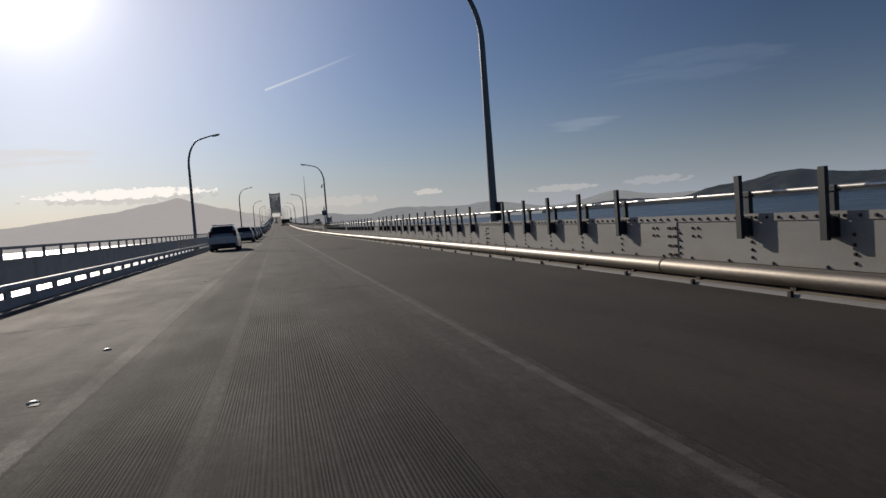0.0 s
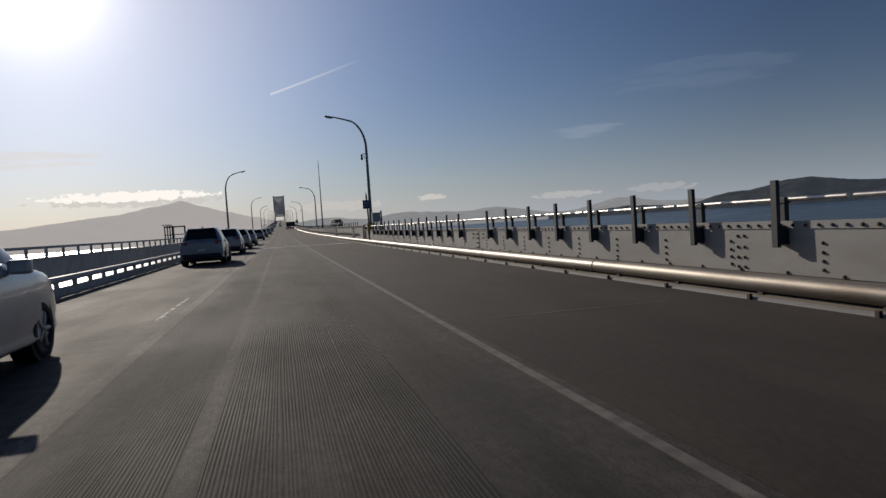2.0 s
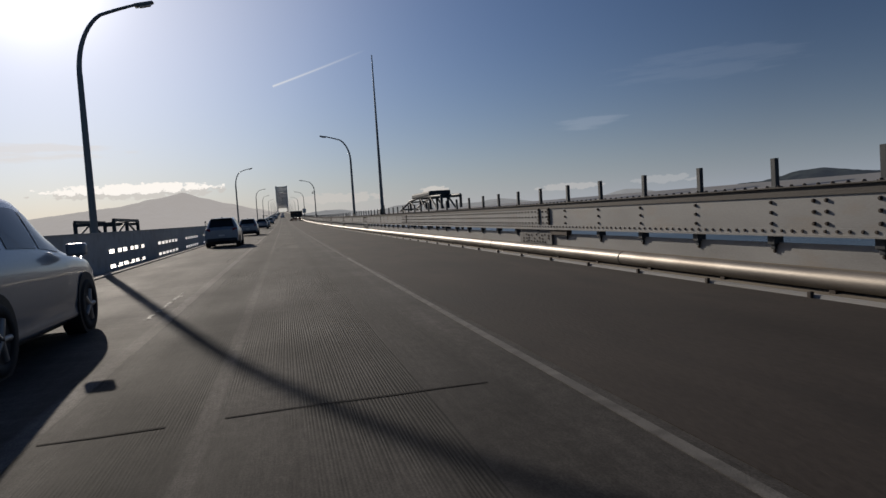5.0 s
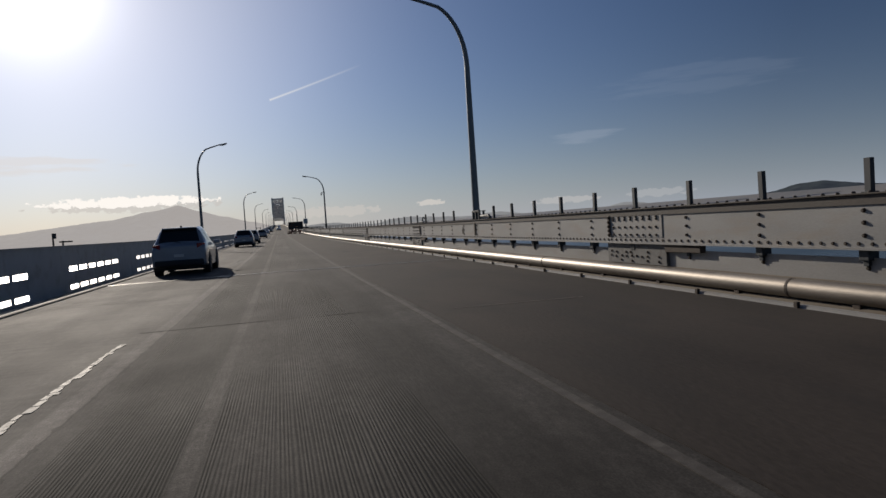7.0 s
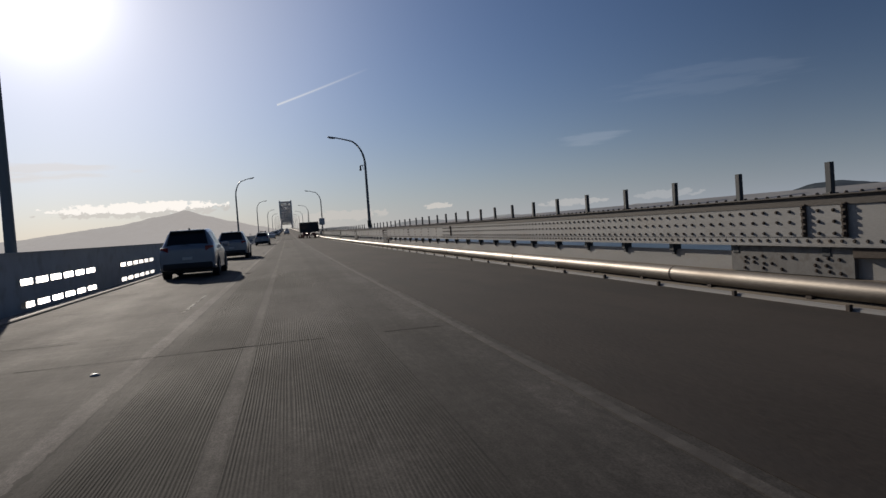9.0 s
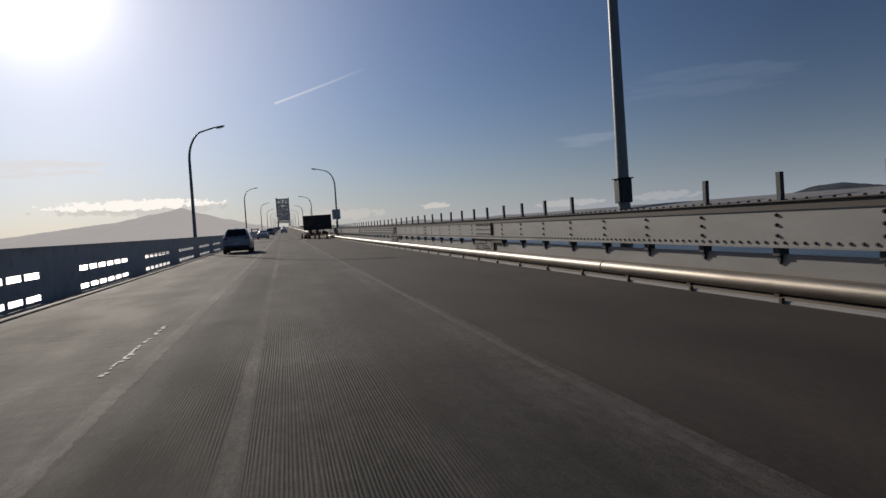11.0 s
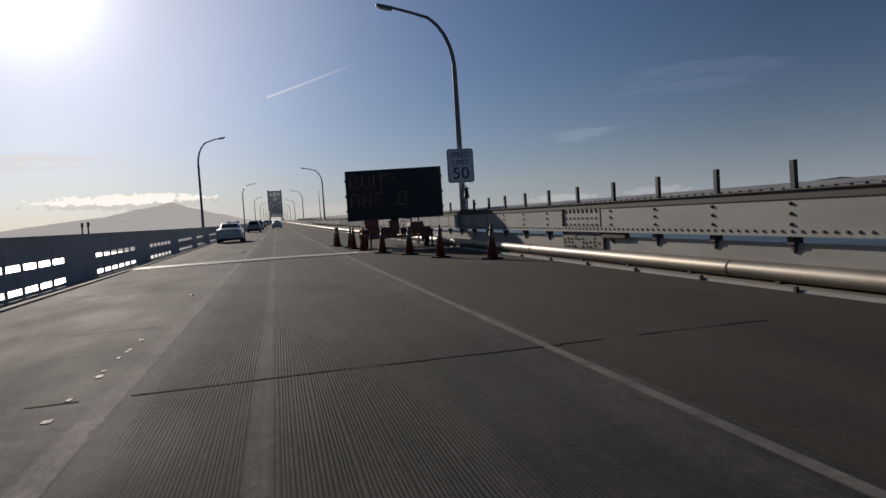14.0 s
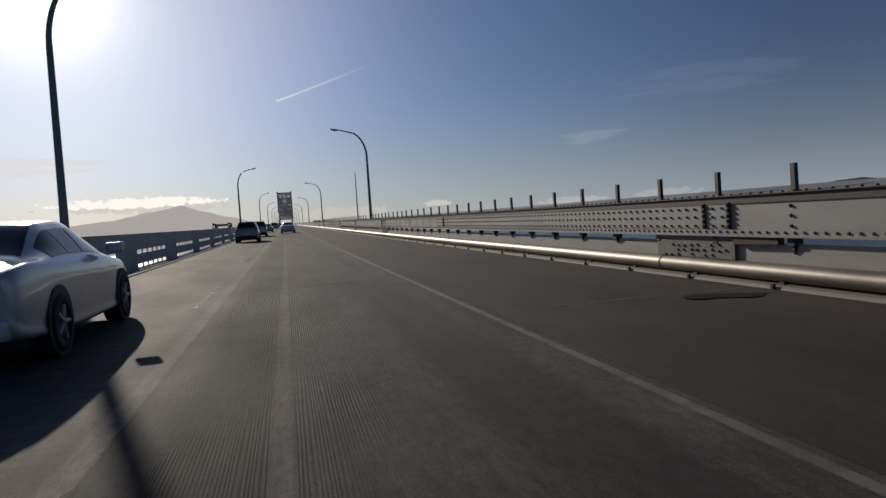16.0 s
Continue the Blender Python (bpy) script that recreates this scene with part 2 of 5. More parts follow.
def fresh():
    return bmesh.new()


# ---- plan ----
JOINTS = (96.7, 171.2, 323.4)     # finger joints across the deck
JOINT = 96.7                      # where the plate parapets end and the deep girders begin
FAR = 1250.0
LEFT, RIGHT = -5.2, 5.75         # kerb lines
X_R, X_L = 6.5, -6.2              # faces of the parapets
LAMP_STEP, LAMP_L = 75.8, 58.8


def cross(x):
    """Fall of the deck from its crown to the kerbs."""
    return -0.007 * x if x > 0 else 0.005 * x


def deck(x, y):
    return grade_z(y) + cross(x)


def rivets(bm, spots, r=0.026, h=0.022, axis=0):
    """Round rivet heads; axis 0 faces -x, 1 faces +x, 2 faces up."""
    for x, y, z in spots:
        base, top = [], []
        for j in range(6):
            c, s = math.cos(j * math.pi / 3), math.sin(j * math.pi / 3)
            for ring, k, o in ((base, r, 0), (top, r * 0.6, h)):
                if axis == 2:
                    ring.append(bm.verts.new((x + c * k, y + s * k, z + o)))
                else:
                    ring.append(bm.verts.new((x + (o if axis else -o), y + c * k, z + s * k)))
        for j in range(6):
            bm.faces.new((base[j], base[(j + 1) % 6], top[(j + 1) % 6], top[j]))
        bm.faces.new(top)


def shared(name, mesh, parent, m):
    """An object of its own on a mesh that alike pieces share."""
    ob = new(name, mesh)
    ob.parent = parent
    ob.matrix_basis = m
    return ob


def mesh_of(name, bm, mat):
    me = bpy.data.meshes.new(name)
    bm.to_mesh(me)
    bm.free()
    me.materials.append(mat)
    return me


# ---- road ----
def blotch_of(n, l, geo, scale, stretch, lo, hi, detail=6):
    """A field of uneven patches between lo and hi, in metres."""
    q, mp2, mr2 = n.new("ShaderNodeTexNoise"), n.new("ShaderNodeMapping"), n.new("ShaderNodeMapRange")
    mp2.inputs["Scale"].default_value = stretch
    q.inputs["Scale"].default_value, q.inputs["Detail"].default_value, q.inputs["Roughness"].default_value = scale, detail, 0.62
    l.new(geo.outputs["Position"], mp2.inputs["Vector"])
    l.new(mp2.outputs[0], q.inputs["Vector"])
    mr2.inputs[1].default_value, mr2.inputs[2].default_value, mr2.inputs[3].default_value, mr2.inputs[4].default_value = 0.33, 0.67, lo, hi
    l.new(q.outputs[0], mr2.inputs[0])
    return mr2.outputs[0]


def road_material():
    m = material("grooved_concrete_road", (0.074, 0.067, 0.061), 0.88, 0, 0.42, 0.3, 22, 0.3, (0.05, 0.047, 0.045), 0.6, (1.6, 0.22, 1), spec=0.22)
    n, l = m.node_tree.nodes, m.node_tree.links
    p = n["Principled BSDF"]
    geo, sep = n.new("ShaderNodeNewGeometry"), n.new("ShaderNodeSeparateXYZ")
    l.new(geo.outputs["Position"], sep.inputs[0])

    def calc(op, *v):
        q = n.new("ShaderNodeMath")
        q.operation = op
        for i, w in enumerate(v):
            if isinstance(w, (int, float)):
                q.inputs[i].default_value = w
            else:
                l.new(w, q.inputs[i])
        return q.outputs[0]

    x, y = sep.outputs[0], sep.outputs[1]
    # grooves sawn lengthwise at uneven spacing, in lanes worn smooth in places
    gn, gm = n.new("ShaderNodeTexNoise"), n.new("ShaderNodeMapping")
    gm.inputs["Scale"].default_value = (1.0, 0.02, 0.0)
    gn.inputs["Scale"].default_value, gn.inputs["Detail"].default_value = 12.0, 1.5
    l.new(geo.outputs["Position"], gm.inputs["Vector"])
    l.new(gm.outputs[0], gn.inputs["Vector"])
    groove = calc('MULTIPLY', calc('SINE', calc('MULTIPLY_ADD', gn.outputs[0], 13.0, calc('MULTIPLY', x, 2 * math.pi / 0.023))), blotch_of(n, l, geo, 40.0, (1, .05, 1), .35, 1.0))
    wear = n.new("ShaderNodeTexNoise")
    wear.inputs["Scale"].default_value, wear.inputs["Detail"].default_value = 0.5, 4
    wm = n.new("ShaderNodeMapping")
    wm.inputs["Scale"].default_value = (1.2, 0.3, 1)
    l.new(geo.outputs["Position"], wm.inputs["Vector"])
    l.new(wm.outputs[0], wear.inputs["Vector"])
    keep = n.new("ShaderNodeMapRange")
    keep.inputs[1].default_value, keep.inputs[2].default_value = 0.4, 0.66
    l.new(wear.outputs[0], keep.inputs[0])
    inlane = calc('ADD', calc('MULTIPLY', calc('GREATER_THAN', x, -0.48), calc('LESS_THAN', x, 0.85)),
                  calc('MULTIPLY', calc('MULTIPLY', calc('GREATER_THAN', x, -1.35), calc('LESS_THAN', x, -0.62)), 0.8))
    amount = calc('MULTIPLY', calc('MULTIPLY', keep.outputs[0], 0.95), inlane)
    height = calc('MULTIPLY', groove, amount)
    b = n.new("ShaderNodeBump")
    b.inputs["Strength"].default_value, b.inputs["Distance"].default_value = 0.65, 0.007
    l.new(height, b.inputs["Height"])
    old = [q for q in n if q.bl_idname == "ShaderNodeBump" and q != b][0]
    l.new(old.outputs[0], b.inputs["Normal"])
    l.new(b.outputs[0], p.inputs["Normal"])
    # darker stripes along the grooves, tyre-polished tracks and paler strips between slabs
    src = p.inputs["Base Color"].links[0].from_socket
    dark = calc('SUBTRACT', 1.0, calc('MULTIPLY', calc('MULTIPLY', calc('ADD', groove, 1.0), 0.78), amount))

    def strip(at, half):
        return calc('MINIMUM', 1.0, calc('MULTIPLY', 2.4, calc('SUBTRACT', 1.0, calc('MINIMUM', 1.0, calc('DIVIDE', calc('ABSOLUTE', calc('SUBTRACT', x, at)), half)))))

    wob = n.new("ShaderNodeTexNoise")
    wob.inputs["Scale"].default_value, wob.inputs["Detail"].default_value = 0.35, 5
    l.new(geo.outputs["Position"], wob.inputs["Vector"])
    pale = calc('MULTIPLY', calc('ADD', calc('ADD', calc('MULTIPLY', strip(-0.56, 0.07), 0.45), calc('MULTIPLY', strip(-1.63, 0.11), 1.0)), calc('MULTIPLY', strip(-4.6, 0.9), 0.5)), calc('MULTIPLY', wob.outputs[0], 1.3))
    slow = calc('MULTIPLY', calc('GREATER_THAN', x, -1.54), -0.27)
    tracks = calc('MULTIPLY', calc('ADD', calc('ADD', calc('MULTIPLY', strip(-0.95, 0.42), 1.5), strip(1.0, 0.5)), calc('ADD', strip(-2.7, 0.5), strip(-4.1, 0.4))), -0.3)
    total = calc('MULTIPLY', dark, calc('ADD', 1.0, calc('ADD', calc('MULTIPLY', pale, 1.7), calc('ADD', tracks, slow))))
    def blotch(scale, stretch, lo, hi, detail=6):
        return blotch_of(n, l, geo, scale, stretch, lo, hi, detail)

    total = calc('MULTIPLY', total, blotch(1.1, (1, 0.4, 1), 0.74, 1.27))
    total = calc('MULTIPLY', total, blotch(2.2, (2.2, 0.12, 1), 0.82, 1.2))
    total = calc('MULTIPLY', total, blotch(90.0, (1, 0.6, 1), 0.68, 1.32, 2))
    total = calc('MULTIPLY', total, blotch(14.0, (1, 0.5, 1), 0.74, 1.26, 5))
    total = calc('MULTIPLY', total, blotch(0.45, (0.6, 1.3, 1), 0.74, 1.24, 6))
    # scrapes across the fast lane, which is dirtier than the slow one
    fast = calc('LESS_THAN', x, -1.7)
    scrape = calc('SUBTRACT', blotch(3.4, (0.22, 2.4, 1), 0.62, 1.22, 7), 1.0)
    total = calc('MULTIPLY', total, calc('MULTIPLY_ADD', fast, scrape, 1.0))
    # chipped lengthwise seam between the two pours
    rough_edge, rm = n.new("ShaderNodeTexNoise"), n.new("ShaderNodeMapping")
    rm.inputs["Scale"].default_value = (0.0, 1.0, 0.0)
    rough_edge.inputs["Scale"].default_value, rough_edge.inputs["Detail"].default_value, rough_edge.inputs["Roughness"].default_value = 1.3, 7, 0.7
    l.new(geo.outputs["Position"], rm.inputs["Vector"])
    l.new(rm.outputs[0], rough_edge.inputs["Vector"])
    line_x = calc('MULTIPLY_ADD', rough_edge.outputs[0], 0.1, -1.58)
    half = calc('MAXIMUM', 0.008, calc('MULTIPLY', calc('SUBTRACT', blotch(2.6, (0.01, 1, 1), 0.0, 1.0, 5), 0.45), 0.09))
    seam = calc('LESS_THAN', calc('ABSOLUTE', calc('SUBTRACT', x, line_x)), half)
    total = calc('MULTIPLY', total, calc('SUBTRACT', 1.0, calc('MULTIPLY', seam, 0.7)))
    # the fast lane is worn smoother than the slow one
    smooth = n.new("ShaderNodeMapRange")
    smooth.inputs[1].default_value, smooth.inputs[2].default_value, smooth.inputs[3].default_value, smooth.inputs[4].default_value = -1.9, -1.2, 0.86, 0.9
    l.new(x, smooth.inputs[0])
    l.new(calc('MULTIPLY', smooth.outputs[0], blotch(0.9, (1, 0.4, 1), 0.95, 1.05, 5)), p.inputs["Roughness"])
    p.inputs["Specular IOR Level"].default_value = 0.23
    mul = n.new("ShaderNodeVectorMath")
    mul.operation = 'SCALE'
    l.new(src, mul.inputs[0])
    l.new(total, mul.inputs["Scale"])
    l.new(mul.outputs[0], p.inputs["Base Color"])
    return m


ROAD = road_material()
SHOULDER = material("shoulder_asphalt", (0.05, 0.041, 0.035), 0.92, 0, 0.45, 0.7, 32, 0.5, (0.034, 0.03, 0.028), 0.7, (1, 0.3, 1), spec=0.2)
SLAB = material("bare_concrete_edge", (0.17, 0.16, 0.15), 0.75, 0, 0.3, 0.8, 40, 0.3, (0.08, 0.075, 0.07), 0.7, (1, 0.4, 1), spec=0.3)
WATER = material("bay_water", (0.03, 0.055, 0.075), 0.3, 0, 0.2, 0.01, 0.25, 0.5)
LEDGE = material("dusty_steel_ledge", (0.19, 0.16, 0.125), 0.85, 0, 0.25, 1.5, 50, 0.2, (0.14, 0.1, 0.07), 0.6, (1, 0.4, 1))
# rusty brown, with the shade on the flange darkened into the base
FLANGE = material("weathered_shade_dark_flange", (0.075, 0.062, 0.052), 0.7, 0, 0.35, 2.5, 50, 0.2, (0.08, 0.06, 0.045), 0.6, (1, 0.35, 1))
TAR = material("crack_sealant", (0.03, 0.028, 0.027), 0.95, 0, 0.2, 4, 60, 0.1, spec=0.05)
MARKER = material("pale_marker_ceramic", (0.45, 0.42, 0.38), 0.5, 0, 0.25, 30, 90, 0.1, (0.15, 0.13, 0.11), 0.6)
MOTTLE = material("stained_steel_paint", (0.15, 0.146, 0.14), 0.65, 0, 0.3, 4, 40, 0.15, (0.09, 0.075, 0.06), 0.8)
JOINT_AND_GLINT = material("joint_and_glint_line", (0.24, 0.22, 0.195), 0.9, 0, 0.35, 3, 60, 0.2, (0.07, 0.06, 0.05), 0.8, spec=0.1)

SURFACE = [(LEFT - 0.1, cross(LEFT - 0.1)), (0, 0), (1.66, cross(1.66)), (RIGHT + 1.6, cross(RIGHT + 1.6))]
bm = fresh()
sweep(bm, SURFACE + [(RIGHT + 1.6, -0.7), (LEFT - 0.1, -0.7)], -40, FAR + 500, 6)
tagged(part("road", bm, ROAD), "grey grooved concrete bridge deck with dark tyre tracks", "road", kind="structure")
bm = fresh()
sweep(bm, [(1.93, cross(1.93) + 0.005), (RIGHT + 0.1, cross(RIGHT + 0.1) + 0.005), (RIGHT + 0.1, -0.3), (1.93, -0.3)], -40, FAR, 6)
tagged(part("road_shoulder", bm, SHOULDER), "dark brown-grey asphalt shoulder of the bridge deck", "road shoulder", kind="structure")
FAINT = material("rubbed_out_lane_paint", (0.078, 0.07, 0.062), 0.88, 0, 0.4, 2.6, 90, 0.3, (0.052, 0.045, 0.04), 1.0, worn=(0.42, 0.56))
edge_line = thing("lane_line", "worn white edge line along the lane, rubbed out in places", "lane line", kind="structure")
for y0, y1, paint in ((-40, 36, FAINT), (36, 128, MARK), (128, 281, FAINT), (281, FAR, MARK)):
    bm = fresh()
    sweep(bm, [(1.76, cross(1.76) - .05), (1.84, cross(1.84) - .05), (1.84, cross(1.84) + .007), (1.76, cross(1.76) + .007)], y0, y1, 6)
    part("paint_stretch", bm, paint, edge_line)
CHIP = material("chipped_marker_ceramic", (0.24, 0.23, 0.21), 0.7, 0, 0.4, 9, 90, 0.3, (0.08, 0.073, 0.066), 0.9, worn=(0.46, 0.62))
dash_line = thing("lane_dashes", "chipped white dashes of raised markers between the lanes", "lane marking", kind="structure")
for k in range(-2, 40):
    y0 = 93.0 + 12.43 * (k - 8)
    bm = fresh()
    rng = random.Random(k)
    y = y0
    keepers = 0.95 if k in (8, 13, 26) else rng.choice((.12, .3, .6))
    while y < y0 + 3.6:
        q = rng.uniform(0.06, 0.22) if keepers > .9 else rng.uniform(0.04, 0.12)
        if rng.random() < keepers:
            x0 = -1.95 + rng.uniform(-0.012, 0.012)
            box(bm, x0, x0 + rng.uniform(0.03, 0.08), y, y + q, deck(-1.9, y) - .01, deck(-1.9, y) + 0.006)
        y += q + rng.uniform(0.0, 0.02)
    part("dash", bm, CHIP, dash_line)

# sealed cracks and seams across the lanes
seams = thing("deck_seams", "dark sealed cracks across the concrete deck", "seam", kind="structure")
rng = random.Random(5)
for y0 in (16.13, 36.83, 49.91, 64.75, 79.15, 112.54, 129.29, 146.55, 159.65, 184.1, 200.42, 217.27, 234.72, 269.56, 285.6, 305.1, 340.46, 356.05, 373.85):
    bm = fresh()
    xa = rng.choice((-5.0, -1.9, -1.4))
    xb = rng.choice((1.7, 4.5, -1.5 if xa < -4 else 2.2))
    if y0 in (285.6, 305.1):
        xa, xb = -5.0, 4.5
    pts, ox = [], 0
    for x in np.arange(xa, xb, 0.35):
        ox += rng.uniform(-0.02, 0.02)
        pts.append((x, y0 + ox + (x - xa) * 0.01))
    prev = None
    for x, y in pts:
        w = rng.uniform(0.005, 0.02)
        lift = 0.009 if x > 1.7 else 0.004
        cur = (bm.verts.new((x, y - w, deck(x, y) + lift)), bm.verts.new((x, y + w, deck(x, y) + lift)))
        if prev and rng.random() < .8:
            bm.faces.new((prev[0], cur[0], cur[1], prev[1]))
        prev = cur
    part("seam", bm, TAR, seams)
dark_oval = fresh()
for x0, x1, y, w in ((4.3, 5.65, 350.41, 0.3),):
    n = 24
    ring = [dark_oval.verts.new(((x0 + x1) / 2 + (x1 - x0) / 2 * math.cos(2 * math.pi * j / n), y + w * (1 + 0.3 * math.sin(5 * j)) * math.sin(2 * math.pi * j / n),
                             deck((x0 + x1) / 2, y) + 0.009 - 0.02 * ((x1 - x0) / 2 * math.cos(2 * math.pi * j / n)))) for j in range(n)]
    dark_oval.faces.new(ring)
part("patch", dark_oval, TAR, seams, "dark oval patch on the shoulder")

# pale joint lines; in the fast lane their glint is put into the colour
for y0, xa, xb in ((93.44, 2.6, 5.5), (263.95, 2.2, 5.6), (317.07, 1.95, 5.6), (350.83, 2.2, 5.6), (159.14, 2.1, 4.4), (177.54, 2.9, 5.6), (229.63, 2, 5.4), (52.74, 2.4, 5), (14.55, -5, -1.9), (314.27, -5.1, -1.8), (308.7, -2.9, -1.6), (164.83, -5.1, -2.2), (202.24, -4.8, -2), (286.37, -4.9, -2.1), (329.89, -5, -1.5)):
    bm = fresh()
    prev = None
    for x in np.arange(xa, xb, 0.2):
        w = rng.uniform(0.008, 0.022)
        up = .009 if x > 1.6 else .004
        cur = (bm.verts.new((x, y0 - w, deck(x, y0) + up)), bm.verts.new((x, y0 + w, deck(x, y0) + up)))
        if prev and rng.random() < .88:
            bm.faces.new((prev[0], cur[0], cur[1], prev[1]))
        prev = cur
    part("joint_line", bm, JOINT_AND_GLINT, seams)
# broken raised markers left between the lanes
bm = fresh()
bmesh.ops.create_uvsphere(bm, u_segments=10, v_segments=6, radius=.05)
for v in bm.verts:
    v.co.z = max(0, v.co.z) * .45
marker = mesh_of("road_marker", bm, MARKER)
for i, y in enumerate((9.5, 11.79, 41.63, 82.84, 199.7, 272.94, 275.56, 312.51)):
    ob = new("road_marker", marker)
    ob.matrix_basis = pose(-1.95, y, deck(-1.95, y), 0, 0, 40 * i)
    tagged(ob, "small pale domed road marker worn down on the deck", "road marker", "markers between the lanes")
# finger joints: two rows of steel fingers between cover plates
STEEL = material("worn_joint_steel", (0.42, 0.4, 0.37), 0.4, 0.75, 0.35, 3, 50, 0.2, (0.08, 0.065, 0.05), 0.75, worn=(0.45, 0.66))
bm = fresh()
box(bm, -0.03, 0.03, -0.86, 0.86, -0.03, 0.014)
finger = mesh_of("finger", bm, STEEL)


def deck_strip(y, x0, x1, a0, b0, lift):
    """A strip across the deck from x0 to x1 that follows its crown."""
    bm = fresh()
    for lo, hi in ((x0, 0), (0, x1)):
        bm.faces.new([bm.verts.new((x, y + q, deck(x, y + q) + lift)) for x, q in ((lo, a0), (hi, a0), (hi, b0), (lo, b0))])
    return bm


for y in JOINTS:
    joint = thing("expansion_joint", "steel finger expansion joint across the deck, worn bright", "expansion joint", "expansion joints", "structure")
    if y != JOINTS[1]:
        x0, x1 = LEFT + .1, 5.3
        part("joint_gap", deck_strip(y, x0, x1, -.9, .9, .0085), BLACK, joint)
        part("middle_plate", deck_strip(y, x0, x1, -.4, .36, .013), STEEL, joint)
        for a0, b0 in ((-.98, -.86), (.86, .94)):
            part("cover_plate", deck_strip(y, x0, x1, a0, b0, .0125), STEEL, joint)
        for x in np.arange(x0 + 0.05, x1 - .05, 0.1):
            shared("finger", finger, joint, pose(x, y, deck(x, y) + .006))
    else:
        for a0, b0 in ((-.09, -.03), (.03, .09)):
            part("cover_plate", deck_strip(y, LEFT + .1, 5.5, a0, b0, .0125), STEEL, joint)
        part("joint_gap", deck_strip(y, LEFT + .1, 5.5, -.03, .03, .0085), BLACK, joint)

# concrete kerb strip on the left
bm = fresh()
sweep(bm, [(LEFT - .12, cross(LEFT) - .1), (LEFT + 0.2, cross(LEFT) - .1), (LEFT + 0.2, cross(LEFT) + .03), (LEFT + .17, cross(LEFT) + .045), (LEFT - .12, cross(LEFT) + .05)], -40, FAR, 6)
sweep_low = fresh()
sweep(sweep_low, rect(X_L - .1, LEFT - .12, -.3, -.16), -40, FAR, 6)
tagged(part("gutter", sweep_low, SLAB), "low concrete gutter between kerb and girder", "gutter", kind="structure")
tagged(part("kerb", bm, SLAB), "low worn concrete kerb along the parapet", "kerb", kind="structure")

bm = fresh()
bmesh.ops.create_grid(bm, x_segments=30, y_segments=30, size=4950)
tagged(part("water", bm, WATER), "blue-grey bay water far below the bridge", "water", kind="structure").location = (0, 200, -24)

# ---- guard pipe on the right with its stands and foot plate ----
PIPE_X, PIPE_Z, PIPE_R = 6.0, 0.14, 0.115
guard = thing("guard_pipe", "large galvanised steel guard pipe on low stands", "guard rail")
bm = fresh()
box(bm, -0.06, 0.07, -0.05, 0.05, -0.2, -0.01, 0.01)
box(bm, -0.26, 0.06, -0.04, 0.04, -0.21, -0.17, 0.008)
stand = mesh_of("stand", bm, RUST)
bm = fresh()
tube(bm, [(0, -0.02, 0), (0, 0.02, 0)], PIPE_R + 0.004, 20)
sleeve = mesh_of("sleeve", bm, RUST)
y = -38.0
k = 0
while y < 470:
    L = 7.56 if y > JOINT else 7.3
    y1 = y + L
    if y < JOINT < y1:
        y1 = JOINT
    bm = fresh()
    n = 2
    tube(bm, [(PIPE_X, y + (y1 - y) * i / n + (0.012 if i == 0 else -0.012 if i == n else 0), PIPE_Z + grade_z(y + (y1 - y) * i / n)) for i in range(n + 1)], PIPE_R, 24)
    part("pipe_length", bm, PIPE, guard)
    ym = y1
    shared("sleeve", sleeve, guard, pose(PIPE_X, ym, PIPE_Z + grade_z(ym)))
    for j in range(4):
        ys = y + (j + 0.5) * (y1 - y) / 4
        shared("stand", stand, guard, pose(PIPE_X, ys, PIPE_Z + grade_z(ys)))
    y = y1
    k += 1
bm = fresh()
tube(bm, [(PIPE_X, yy, PIPE_Z + grade_z(yy)) for yy in np.linspace(470.2, FAR, 80)], PIPE_R, 12)
part("pipe_length", bm, PIPE, guard)
bm = fresh()
z = cross(RIGHT)
sweep(bm, [(RIGHT - 0.06, z - .05), (RIGHT + .02, z - .05), (RIGHT + .02, z + .045), (RIGHT - .05, z + .038)], -40, FAR, 4)
foot = tagged(part("foot_plate", bm, WHITE), "white painted steel foot plate below the guard pipe", "kerb", kind="structure")
bm = fresh()
box(bm, -0.1, 0.01, -0.05, 0.05, -0.06, -0.01, 0.008)
box(bm, -0.035, 0.01, -0.03, 0.03, -0.01, 0.08, 0.008)
clip = mesh_of("clip", bm, RUST)
for yy in np.arange(-10, 420, 1.83):
    shared("clip", clip, foot, pose(RIGHT - .05, yy, grade_z(yy) + z))
bm = fresh()
sweep(bm, [(RIGHT + 0.12, z - .1), (X_R + .3, z - .1), (X_R + .3, .215), (6.17, 0.16), (6.14, .06), (RIGHT + .12, z + .005)], -40, FAR, 6)
tagged(part("ledge", bm, LEDGE), "dusty tan steel ledge behind the guard pipe", "ledge", kind="structure")

